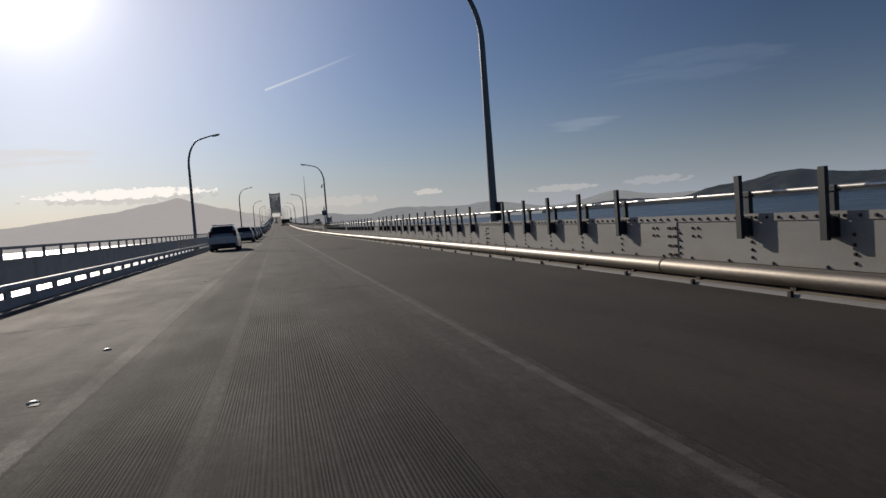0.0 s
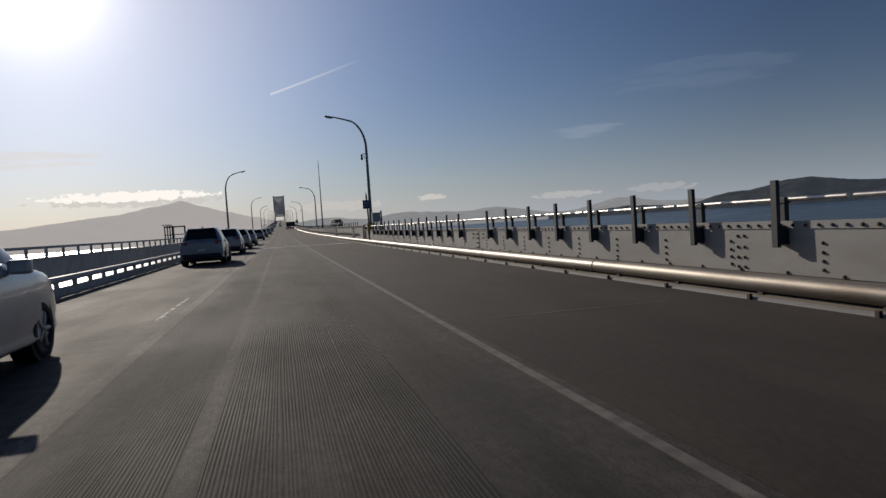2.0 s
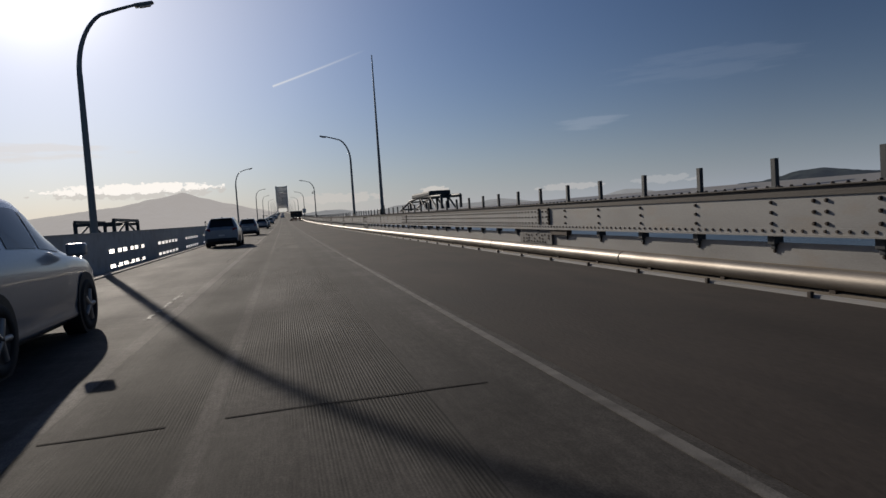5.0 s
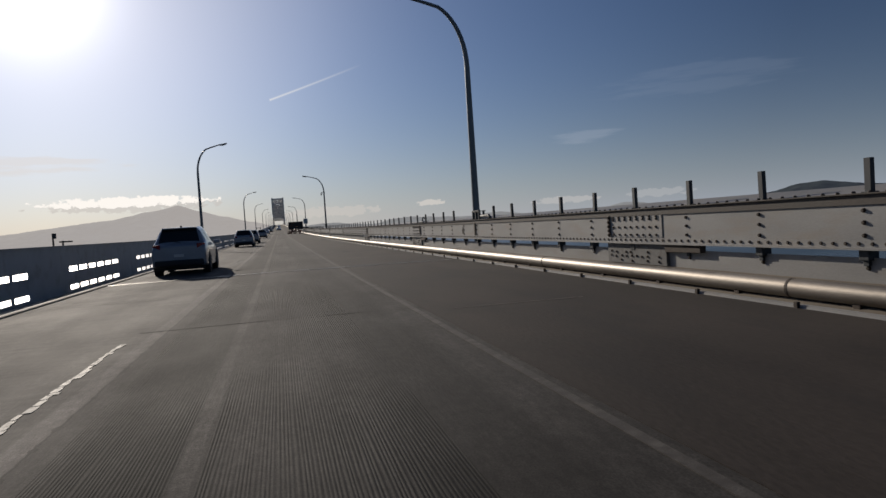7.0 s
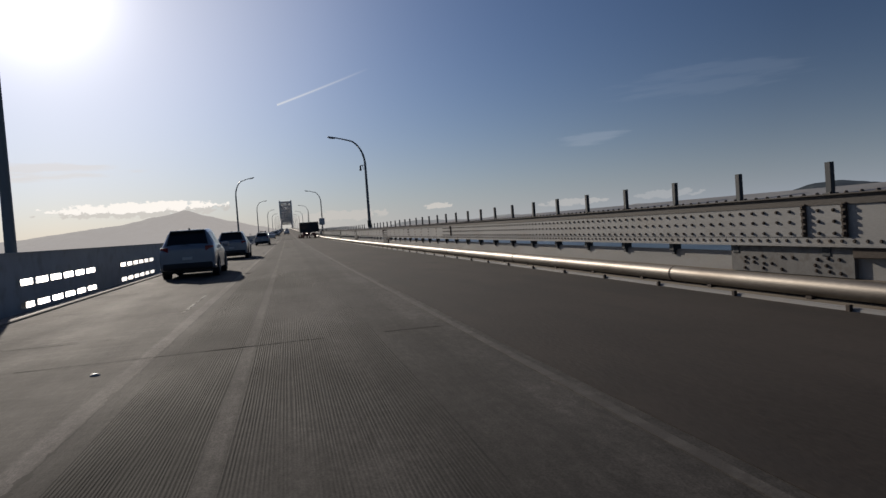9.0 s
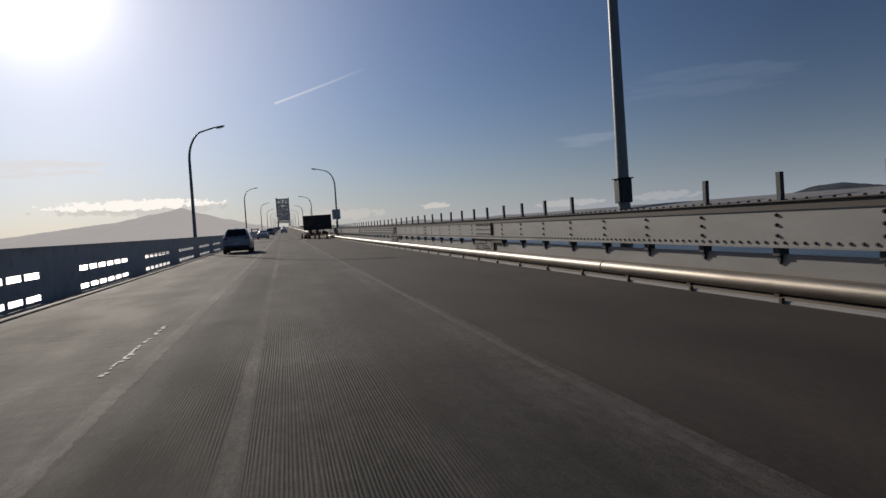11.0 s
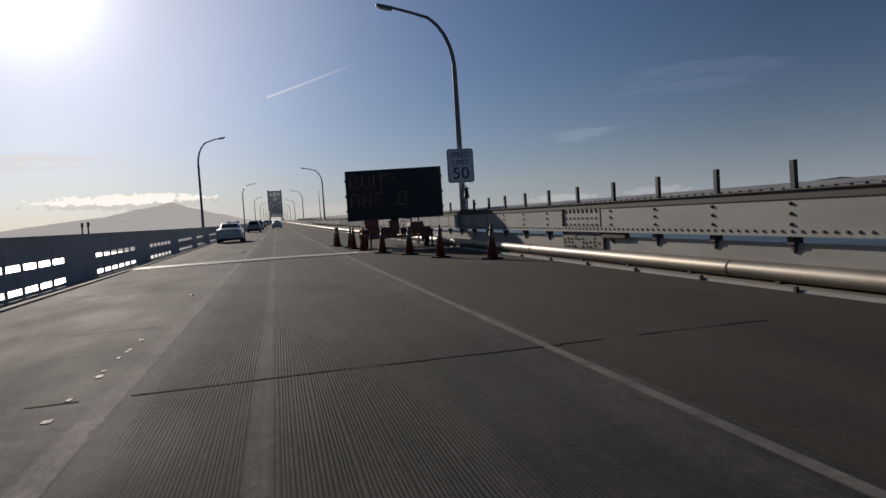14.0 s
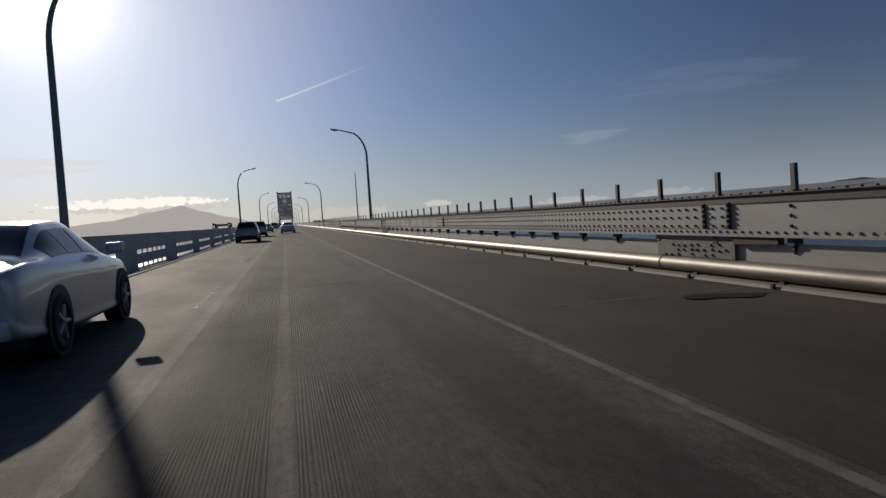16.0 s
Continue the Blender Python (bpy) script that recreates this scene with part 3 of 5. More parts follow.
# ---- right side, first length: riveted plate parapet, handrail and dark posts ----
A_END = JOINT + 0.1
PLATE_TOP, PLATE_BOT = 0.902, 0.2
splices = [-7.0, 13.6, 30.35, 46.77, 66.41, 94.85]
columns = [23.63, 53.35, 76.44, 83.06]
plate_wall = thing("parapet_1", "white riveted steel plate parapet with rust-stained rivets", "parapet", kind="structure")
edges = [-38.0] + splices + [A_END]
heads = fresh()
for a0, b0 in zip(edges, edges[1:]):
    bm = fresh()
    sweep(bm, rect(X_R, X_R + .02, PLATE_BOT, PLATE_TOP), a0 + .006, b0 - .006, 6)
    part("plate", bm, WHITE, plate_wall)
    spots = [(X_R - .014, y, grade_z(y) + PLATE_TOP - .045) for y in np.arange(a0 + .1, b0, 0.21)]
    for y in np.arange(a0 + 1.7, b0, 1.7):
        spots += [(X_R, y, grade_z(y) + zz) for zz in (.29, .4, .51, .63)]
    spots += [(X_R, y, grade_z(y) + .225) for y in np.arange(a0 + .3, b0, 0.9)]
    if b0 - a0 > 0.5:
        rivets(heads, spots)
for y in splices:
    if y > A_END - 2:
        continue
    bm = fresh()
    box(bm, X_R - .012, X_R, y - .14, y + .14, grade_z(y) + PLATE_BOT + .02, grade_z(y) + PLATE_TOP - .09)
    part("splice_plate", bm, WHITE, plate_wall)
    rivets(heads, [(X_R - .012, y + q, grade_z(y) + zz) for q in (-.1, -.05, .05, .1) for zz in (.26, .41, .57, .71)] +
           [(X_R, y + q, grade_z(y) + zz) for q in (-.7, -.56, .46, .58) for zz in (.58, .71)])
bm = fresh()
sweep(bm, [(X_R - .014, PLATE_TOP - .09), (X_R, PLATE_TOP - .09), (X_R, PLATE_TOP - .003), (X_R + .14, PLATE_TOP - .003), (X_R + .14, PLATE_TOP + .012), (X_R - .014, PLATE_TOP + .012)], -38, A_END, 6)
part("top_angle", bm, WHITE, plate_wall)
rivets(heads, [(X_R, y + q, grade_z(y) + zz) for y in columns + [94.85] for q in (-.07, .07) for zz in (.26, .4, .55, .71)])
tagged(part("rivets", heads, RUST, plate_wall), kind="stuff")

hand = thing("handrail", "galvanised pipe handrail on short stanchions above the plate parapet", "handrail")
RAIL_Z, RAIL_X = 1.2, X_R + 0.075
y = -36.0
bm0 = fresh()
box(bm0, -.035, .035, -.05, .05, 0, RAIL_Z - PLATE_TOP - .03, .006)
box(bm0, -.05, .05, -.075, .075, RAIL_Z - PLATE_TOP - .06, RAIL_Z - PLATE_TOP + .02, .01)
stanchion = mesh_of("stanchion", bm0, DARK)
while y < A_END - 2:
    y1 = min(y + 3.5, A_END - .05)
    bm = fresh()
    tube(bm, [(RAIL_X, y + .05, RAIL_Z + grade_z(y)), (RAIL_X, y1 - .05, RAIL_Z + grade_z(y1))], .031, 12)
    part("rail_length", bm, RAIL, hand)
    y = y1


def post_mesh_a():
    """A channel post stood off the plate on a bracket block."""
    bm = fresh()
    for x0, x1, y0, y1 in ((-.155, -.142, -.05, .05), (-.142, -.095, -.05, -.038), (-.142, -.095, .038, .05)):
        box(bm, x0, x1, y0, y1, .567, 1.46)
    box(bm, -.1, -.005, -.07, .07, .6, .855, .02)
    box(bm, -.02, -.002, -.095, .095, .6, .88)
    return mesh_of("post", bm, DARK)


POST_A = post_mesh_a()
post_row = thing("fence_posts", "dark steel channel posts bracketed to the white parapet", "post row", kind="structure")
# first place, number of posts and their step, between the splices and the lamp
runs = ((-29.27, 22, 1.656), (10.29, 2, 1.472), (15.17, 5, 1.647), (25.07, 3, 1.702), (30.07, 8, 1.757), (43.63, 2, 1.720), (48.98, 10, 1.766), (68.34, 14, 1.760))
for k0, (y0, count, step) in enumerate(runs):
    for k in range(count):
        y = y0 + step * k
        shared("post", POST_A, post_row, pose(X_R, y, grade_z(y), 0, random.Random(k + 50 * k0).uniform(-.6, .6), 0))
        shared("stanchion", stanchion, hand, pose(RAIL_X, y + .06, PLATE_TOP + .01 + grade_z(y)))

# ---- right side, second length: deep riveted girder with a slot below and stub posts ----
B0 = JOINT + 1.9
TOP, BOT = 1.235, 0.6
girder = thing("girder_1", "deep white riveted bridge girder with a rusty top flange", "girder", kind="structure")
def post_rows():
    """Places of the stub posts: evenly spaced between the girder's panel points."""
    knots = ((97.4, 0), (104.15, 4), (156.35, 31), (168.1, 7), (169.8, 1), (173, 2), (178, 3), (188.25, 6), (199.7, 7), (253.6, 32), (263.7, 6), (275.45, 7), (285.6, 6), (295.8, 6), (307.5, 7), (317.5, 6), (339.2, 13), (349.35, 6), (520, 101))
    out = [knots[0][0]]
    for (y0, _), (y1, n1) in zip(knots, knots[1:]):
        out += [y0 + (y1 - y0) * (i + 1) / n1 for i in range(n1)]
    return [y for y in out if B0 + 1.2 < y < 520]


POSTS_B = post_rows()
# splices: start, length, stiffener at the near (0) or far (1) end, dense
SPLICES = []
for k in range(-1, 5):
    o = k * LAMP_STEP + (1.35 if k > 1 else 0)
    SPLICES += [(180.5 + o, 1.9, 0, False), (199.4 + o, 21.0, 0, True), (236.4 + o + (.75 if k == 1 else -.2 if k < 0 else 0), 1.85, 1, False)]
SPLICES = [q for q in SPLICES if B0 < q[0] < 500]
bounds = [B0] + [y + (L if far else 0) for y, L, far, dense in SPLICES] + [520]
heads = fresh()
for a0, b0 in zip(bounds, bounds[1:]):
    bm = fresh()
    sweep(bm, rect(X_R, X_R + .03, BOT, TOP - .02), a0 + .008, b0 - .008, 4)
    part("web_plate", bm, WHITE, girder)
    bm = fresh()
    sweep(bm, rect(X_R + .04, X_R + .06, .12, .485), a0 + .008, b0 - .008, 4)
    part("lower_plate", bm, WHITE, girder)
    spots = []
    for y in POSTS_B:
        if a0 + .2 < y < b0 - .2 and not any(p - .1 < y < p + L + .1 for p, L, far, dense in SPLICES):
            spots += [(X_R, y, grade_z(y) + zz) for zz in (.745, .895, 1.035)]
            spots += [(X_R + .04, y, grade_z(y) + .365)]
    spots += [(X_R - .014, y, grade_z(y) + BOT + .05) for y in np.arange(a0 + .05, b0, .18)]
    rivets(heads, spots, .03, .03)
bm = fresh()
sweep(bm, [(X_R - .022, TOP - .135), (X_R, TOP - .135), (X_R, TOP - .014), (X_R + .1, TOP - .014), (X_R + .1, TOP), (X_R - .06, TOP), (X_R - .06, TOP - .016), (X_R - .022, TOP - .016)], B0, FAR, 4)
part("top_flange", bm, FLANGE, girder, "rust-stained brown top flange with shade in its tone")
bm = fresh()
sweep(bm, [(X_R + .1, TOP - .01), (X_R + .75, TOP + .1), (X_R + .75, TOP + .085), (X_R + .1, TOP - .025)], B0, FAR, 4)
part("cover_plate", bm, WHITE, girder)
bm = fresh()
sweep(bm, [(X_R - .1, BOT - .018), (X_R + .12, BOT - .018), (X_R + .12, BOT - .001), (X_R - .014, BOT - .001), (X_R - .014, BOT + .09), (X_R - .026, BOT + .09), (X_R - .026, BOT), (X_R - .1, BOT)], B0, FAR, 4)
part("bottom_flange", bm, WHITE, girder)
bm = fresh()
sweep(bm, rect(X_R, X_R + .03, BOT, TOP - .02), 520, FAR, 8)
part("web_plate", bm, WHITE, girder)
bm = fresh()
sweep(bm, rect(X_R + .04, X_R + .06, .12, .485), 520, FAR, 8)
part("lower_plate", bm, WHITE, girder)
bm = fresh()
box(bm, -.03, .12, -.07, .07, .455, BOT - .02, .012)
box(bm, -.0, .038, -.04, .04, .39, .46, .008)
bracket = mesh_of("bracket", bm, DARK)
for y in [q for q in POSTS_B if q < 430]:
    shared("bracket", bracket, girder, pose(X_R, y, grade_z(y)))
# splices: doubling plates thick with rivets, and a gusset in the slot
for k, (y, L, far, dense) in enumerate(SPLICES):
    bm = fresh()
    sweep(bm, rect(X_R - .014, X_R, BOT + .1, TOP - .11), y, y + L, 4)
    part("splice_plate", bm, WHITE, girder)
    rng = random.Random(k)
    for ys in ([y, y + .63, y + 19.45] if dense else [y + L if far else y]):
        bm = fresh()
        box(bm, X_R - .04, X_R - .014, ys - .035, ys + .035, grade_z(ys) + BOT + .1, grade_z(ys) + TOP - .11, .006)
        part("stiffener", bm, RUST, girder)
        rivets(heads, [(X_R - .04, ys, grade_z(ys) + BOT + .14 + j * .085) for j in range(5)], .034, .025)
    cols = np.arange(y + .17, y + L - .05, .24 if dense else .217)
    spots = [(X_R - .014, q + rng.uniform(-.01, .01), grade_z(q) + zz) for q in cols for zz in ((.745, .895, 1.035) if dense else (.745, .89, 1.035, 1.08))]
    rivets(heads, spots, .026, .026)
    bm = fresh()
    sweep(bm, rect(X_R - .02, X_R + .04, .2, BOT - .02), y - .1, y + min(L, 2.0) + .1, 4)
    part("gusset", bm, MOTTLE, girder)
    rivets(heads, [(X_R - .02, y + .1 + .19 * j + rng.uniform(-.03, .03), grade_z(y) + .26 + .085 * i + rng.uniform(-.012, .012)) for j in range(10) for i in range(3) if rng.random() < .72], .027, .024)
    bm = fresh()
    box(bm, X_R - .06, X_R + .05, y - 1.1, y - .12, grade_z(y) + .45, grade_z(y) + BOT - .03, .01)
    part("packing", bm, RUST, girder, "dark rusty packing block in the slot")
tagged(part("rivets", heads, RUST, girder), kind="stuff")
bm = fresh()
sweep_spots = [(X_R - .02, y, grade_z(y) + TOP) for y in np.arange(B0, 420, .22)]
rivets(bm, sweep_spots, .028, .026, 2)
tagged(part("flange_rivets", bm, RUST, girder), kind="stuff")

bm = fresh()
for x0, x1, y0, y1 in ((-.04, -.028, -.04, .04), (-.028, .025, -.04, -.03), (-.028, .025, .03, .04)):
    box(bm, x0, x1, y0, y1, TOP - .02, TOP + .4)
box(bm, -.07, .05, -.07, .07, TOP - .01, TOP + .015, .004)
stub = mesh_of("post", bm, DARK)
stubs = thing("stub_posts", "short dark steel stub posts on the girder's top flange", "post row", kind="structure")
for k, y in enumerate(POSTS_B):
    if y > B0 + 3 and min(abs(y - 20.4 - LAMP_STEP * q) for q in range(8)) > 1.0:
        shared("post", stub, stubs, pose(X_R + .1, y, grade_z(y), random.Random(k).uniform(-.8, .8), random.Random(k + 9).uniform(-.8, .8), 0))

# closing plates between the two lengths
bm = fresh()
sweep(bm, [(X_R - .19, .36), (X_R - .16, .36), (X_R - .16, .89), (X_R + .1, .89), (X_R + .1, .92), (X_R - .19, .92)], JOINT, JOINT + 1.3, 3)
sweep(bm, [(X_R - .19, .36), (X_R - .16, .36), (X_R - .2, .165), (X_R - .23, .165)], JOINT, JOINT + 1.3, 3)
part("closing_plate", bm, WHITE, girder)
bm = fresh()
sweep(bm, rect(X_R - .19, X_R - .16, .165, 1.03), JOINT + 1.306, B0 + .05, 3)
sweep(bm, rect(X_R - .185, X_R - .165, .926, 1.03), JOINT + .7, JOINT + 1.3, 3)
part("closing_plate", bm, WHITE, girder)
# dark box added in place of the shaded hollow inside the girder's end
bm = fresh()
sweep(bm, rect(X_R + .1, X_R + .4, .17, TOP - .01), JOINT + .2, B0 + .3, 3)
part("recess_shade", bm, FLANGE, girder, "dark brown box standing in for the shaded recess in the girder's end")
bm = fresh()
sweep(bm, rect(X_R - .08, X_R - .04, TOP - .06, TOP + .025), JOINT + .2, B0, 3)
part("cap_edge", bm, DARK, girder)
bm = fresh()
sweep(bm, rect(X_R - .1, X_R + .9, TOP + .03, TOP + .1), JOINT + .2, B0 + 2.4, 3)
part("cap_plate", bm, WHITE, girder)
# joint columns of paired rivets and a stiffener where a lamp stands
bm = fresh()
pairs = [q + LAMP_STEP * k for q in (190.9, 228.6) for k in range(-1, 4)]
rivets(bm, [(X_R, y + q, grade_z(y) + zz) for y in pairs if B0 < y < 430 for q in (-.1, .1) for zz in (.745, .895, 1.035)], .03, .03)
tagged(part("rivets", bm, RUST, girder), kind="stuff")
bm = fresh()
box(bm, X_R - .035, X_R, 171.55, 171.65, grade_z(171.6) + BOT + .1, grade_z(171.6) + TOP - .11, .006)
part("stiffener", bm, RUST, girder)

# ---- left side, first length: plate parapet with a low slotted kerb rail and balusters ----
LX = -6.1
wall_l = thing("parapet_2", "shaded grey steel parapet with a baluster rail on top", "parapet", kind="structure")
for a0 in np.arange(-38, JOINT - 1, 9.6):
    bm = fresh()
    sweep(bm, rect(LX - .02, LX, .3, .94), a0 + .006, min(a0 + 9.6, JOINT) - .006, 5)
    part("plate", bm, SHADE_WHITE, wall_l)
bm = fresh()
sweep(bm, rect(LX - .1, LX + .03, .92, .96), -38, JOINT, 6)
part("sill_rail", bm, SHADE_WHITE, wall_l)
bm = fresh()
sweep(bm, rect(LX - .09, LX + .02, 1.19, 1.26), -38, JOINT, 6)
part("top_rail", bm, SHADE_WHITE, wall_l)
bm = fresh()
box(bm, -.06, 0, -.045, .045, .95, 1.2, .008)
baluster = mesh_of("baluster", bm, SHADE_WHITE)
for y in np.arange(-12, JOINT, 1.42):
    shared("baluster", baluster, wall_l, pose(LX, y, grade_z(y)))
kerb_rail = thing("kerb_rail", "grey steel kerb rail with bright gaps of sunlit ground below it", "guard rail", kind="structure")
bm = fresh()
sweep(bm, [(LEFT - .1, .34), (LEFT - .02, .35), (LEFT, .42), (LEFT - .03, .49), (LEFT - .1, .5)], -38, JOINT, 6)
part("rail_beam", bm, SHADE_WHITE, kerb_rail)
bm = fresh()
sweep(bm, rect(LEFT - .1, LEFT - .04, -.2, .225), -38, JOINT, 6)
part("kerb_plate", bm, SHADE_WHITE, kerb_rail)
bm = fresh()
box(bm, -.1, -.04, -.13, .13, .22, .36, .01)
block = mesh_of("block", bm, SHADE_WHITE)
for i, y in enumerate(np.arange(-10, JOINT, 1.42)):
    shared("block", block, kerb_rail, pose(LEFT, y, grade_z(y)))

# ---- left side, second length: tall girder with two rows of slots in groups ----
girder_l = thing("girder_2", "tall shaded grey girder pierced by two rows of bright slots", "girder", kind="structure")
GX, GT = X_L, 1.22
GROUP = LAMP_STEP / 8
first = 209.9 - 12 * GROUP
rows_z = ((-.5, -.085), (.055, .46), (.61, GT))
for i, (z0, z1) in enumerate(rows_z):
    bm = fresh()
    sweep(bm, rect(GX - .03, GX, z0, z1), JOINT, FAR, 4)
    part("strake", bm, SHADE_WHITE, girder_l)
bm = fresh()
sweep(bm, rect(GX - .35, GX + .06, GT, GT + .03), JOINT, FAR, 6)
part("top_flange", bm, SHADE_WHITE, girder_l)
bm = fresh()
sweep(bm, rect(GX, GX + .014, GT - .12, GT - .001), JOINT, FAR, 6)
part("flange_angle", bm, SHADE_WHITE, girder_l)
for row, (z0, z1) in enumerate(((-.09, .06), (.455, .615))):
    g = first
    while g < 480:
        s = 0
        while s < 6:
            y = g + s * 1.04
            if y > JOINT:
                bm = fresh()
                box(bm, GX - .028, GX - .002, y - .15, y, grade_z(y) + z0, grade_z(y) + z1)
                part("slot_bar", bm, SHADE_WHITE, girder_l)
            s += 1
        y0, y1 = g + 6.2, g + GROUP - .1
        if y1 > JOINT:
            bm = fresh()
            sweep(bm, rect(GX - .028, GX - .002, z0, z1), max(JOINT, y0), y1, 3)
            part("panel", bm, SHADE_WHITE, girder_l)
        g += GROUP
    bm = fresh()
    sweep(bm, rect(GX - .028, GX - .002, z0, z1), 480, FAR, 8)
    part("panel", bm, SHADE_WHITE, girder_l)

# ---- street lamps ----
def street_lamp(x, y, side, label, up=0.0, reach=1.0):
    """A tapered pole with a curved arm over the road; side +1 stands on the left."""
    z = grade_z(y)
    lamp = thing("street_lamp", label, "street lamp", "lamps along the bridge", at=pose(x, y, z))
    bm = fresh()
    tube(bm, [(0, 0, .25), (0, 0, 3.5), (0, 0, 6.9 + up)], .135, 14, r2=.095)
    part("pole", bm, LAMP, lamp)
    bm = fresh()
    pts = [(0, 0, 6.88 + up)]
    for q in np.linspace(0.1, 1.2, 10):
        pts.append((side * reach * 1.55 * (1 - math.cos(q)), 0, 6.9 + up + 2.2 * math.sin(q)))
    lx, lz = pts[-1][0], pts[-1][2]
    for q in np.linspace(0.25, 1, 4):
        pts.append((lx + side * reach * 1.4 * q, 0, lz + 0.42 * q - .06 * q * q))
    tube(bm, pts, .092, 12, r2=.05)
    part("arm", bm, LAMP, lamp)
    ex, ez = pts[-1][0], pts[-1][2]
    bm = fresh()
    vs = box(bm, -.33, .33, -.14, .14, -.07, .06, .05)
    for v in vs:
        if v.co.x * side > .1:
            v.co.z *= .75
            v.co.y *= .8
    bmesh.ops.transform(bm, matrix=pose(ex + side * .28, 0, ez + .03, 0, -side * 12, 0), verts=bm.verts)
    head = part("luminaire", bm, LAMP, lamp)
    bm = fresh()
    vs = box(bm, -.2, .2, -.1, .1, -.1, -.06, .02)
    bmesh.ops.transform(bm, matrix=pose(ex + side * .3, 0, ez + .03, 0, -side * 12, 0), verts=bm.verts)
    part("lens", bm, CLEAR, head)
    bm = fresh()
    box(bm, -.2, .2, -.2, .2, .2, .26, .01)
    for dx in (-.13, .13):
        for dy in (-.13, .13):
            tube(bm, [(dx, dy, .26), (dx, dy, .33)], .025, 6)
    box(bm, -.17, .17, -.15, .15, -.25, .21, .01)
    part("base", bm, LAMP, lamp)
    bm = fresh()
    box(bm, side * .12 - .03, side * .12 + .03, -.07, .07, .6, .95, .01)
    part("hand_hole_cover", bm, LAMP, lamp)
    return lamp


CLEAR = material("lamp_lens", (0.5, 0.5, 0.48), 0.25, 0, 0.05, 5, 20, 0)
# places along the right parapet; the joint between the two lengths shifts the first of them
LAMPS = [-52.0, 23.82, 95.15] + [172.4 + LAMP_STEP * k for k in range(0, 13)]
LAMPS[5] = 325.15
for k, y in enumerate(LAMPS):
    street_lamp(6.95 if k == 5 else 6.82, y, -1, "grey steel street lamp with a curved arm over the shoulder", {2: .3, 5: 0}.get(k, -.25), .93 if k == 3 else 1.0)
for k in range(-1, 15):
    street_lamp(-7.1 if k == 4 else -6.5, LAMP_L + LAMP_STEP * k + {0: 1.5, 1: -1.0, 4: 3.6}.get(k, 0), 1, "grey steel street lamp with a curved arm over the fast lane", .3 if k == 4 else -.1, .84)


# ---- fixtures on and beside the lamps ----
def text_mesh(words, size, depth=0.002):
    """Flat lettering in the built-in font, standing in the x-z plane, centred."""
    cu = bpy.data.curves.new("words", 'FONT')
    cu.body, cu.size, cu.extrude = words, size, depth
    cu.align_x, cu.align_y = 'CENTER', 'CENTER'
    tmp = bpy.data.objects.new("words", cu)
    scene.collection.objects.link(tmp)
    me = bpy.data.meshes.new_from_object(tmp.evaluated_get(bpy.context.evaluated_depsgraph_get()))
    bpy.data.objects.remove(tmp)
    bpy.data.curves.remove(cu)
    return me


def lettering(words, size, mat, parent, m, squeeze=1.0):
    me = text_mesh(words, size)
    me.materials.clear()
    me.materials.append(mat)
    ob = new("lettering", me)
    ob.parent = parent
    ob.matrix_basis = m @ pose(0, 0, 0, 90, 0, 0) @ Matrix.Diagonal((squeeze, 1, 1, 1))
    return ob


SIGN_WHITE = material("white_sign_sheet", (0.7, 0.7, 0.68), 0.5, 0, 0.05, 2, 30, 0.03)
SIGN_BLUE = material("blue_sign_sheet", (0.01, 0.035, 0.12), 0.45, 0, 0.08, 2, 30, 0.03)
INK = material("black_sign_ink", (0.015, 0.015, 0.015), 0.6, 0, 0.1, 4, 30, 0)
YELLOW = material("faded_yellow_box", (0.45, 0.28, 0.05), 0.6, 0, 0.2, 5, 60, 0.15, (0.2, 0.13, 0.05), 0.4)
CAB = material("grey_cabinet_paint", (0.42, 0.43, 0.44), 0.5, 0, 0.1, 3, 40, 0.08, (0.2, 0.17, 0.14), 0.3)

# round-headed camera on the lamp by the call box, and its control box
ly = LAMPS[2]
lz = grade_z(ly)


def cctv(y, z, reach):
    c = thing("traffic_camera", "small dark dome camera on a bracket on a lamp pole", "camera", at=pose(6.85, y, z))
    bm = fresh()
    tube(bm, [(-.1, 0, .35), (-reach, 0, .35), (-reach - .05, 0, .28)], .03, 8)
    tube(bm, [(-.1, 0, 0), (-.2, 0, .02), (-reach * .7, 0, .3)], .022, 8)
    part("bracket", bm, LAMP, c)
    bm = fresh()
    tube(bm, [(-reach - .05, 0, .3), (-reach - .05, 0, .02)], .07, 14)
    part("housing", bm, DARK, c)
    bm = fresh()
    bmesh.ops.create_uvsphere(bm, u_segments=16, v_segments=10, radius=.1, matrix=pose(-reach - .05, 0, -.02))
    part("dome", bm, INK, c)


cctv(ly, lz + 6.4, .36)
cctv(LAMPS[4], grade_z(LAMPS[4]) + 6.3, .4)
cctv(LAMPS[9], grade_z(LAMPS[9]) + 6.3, .4)


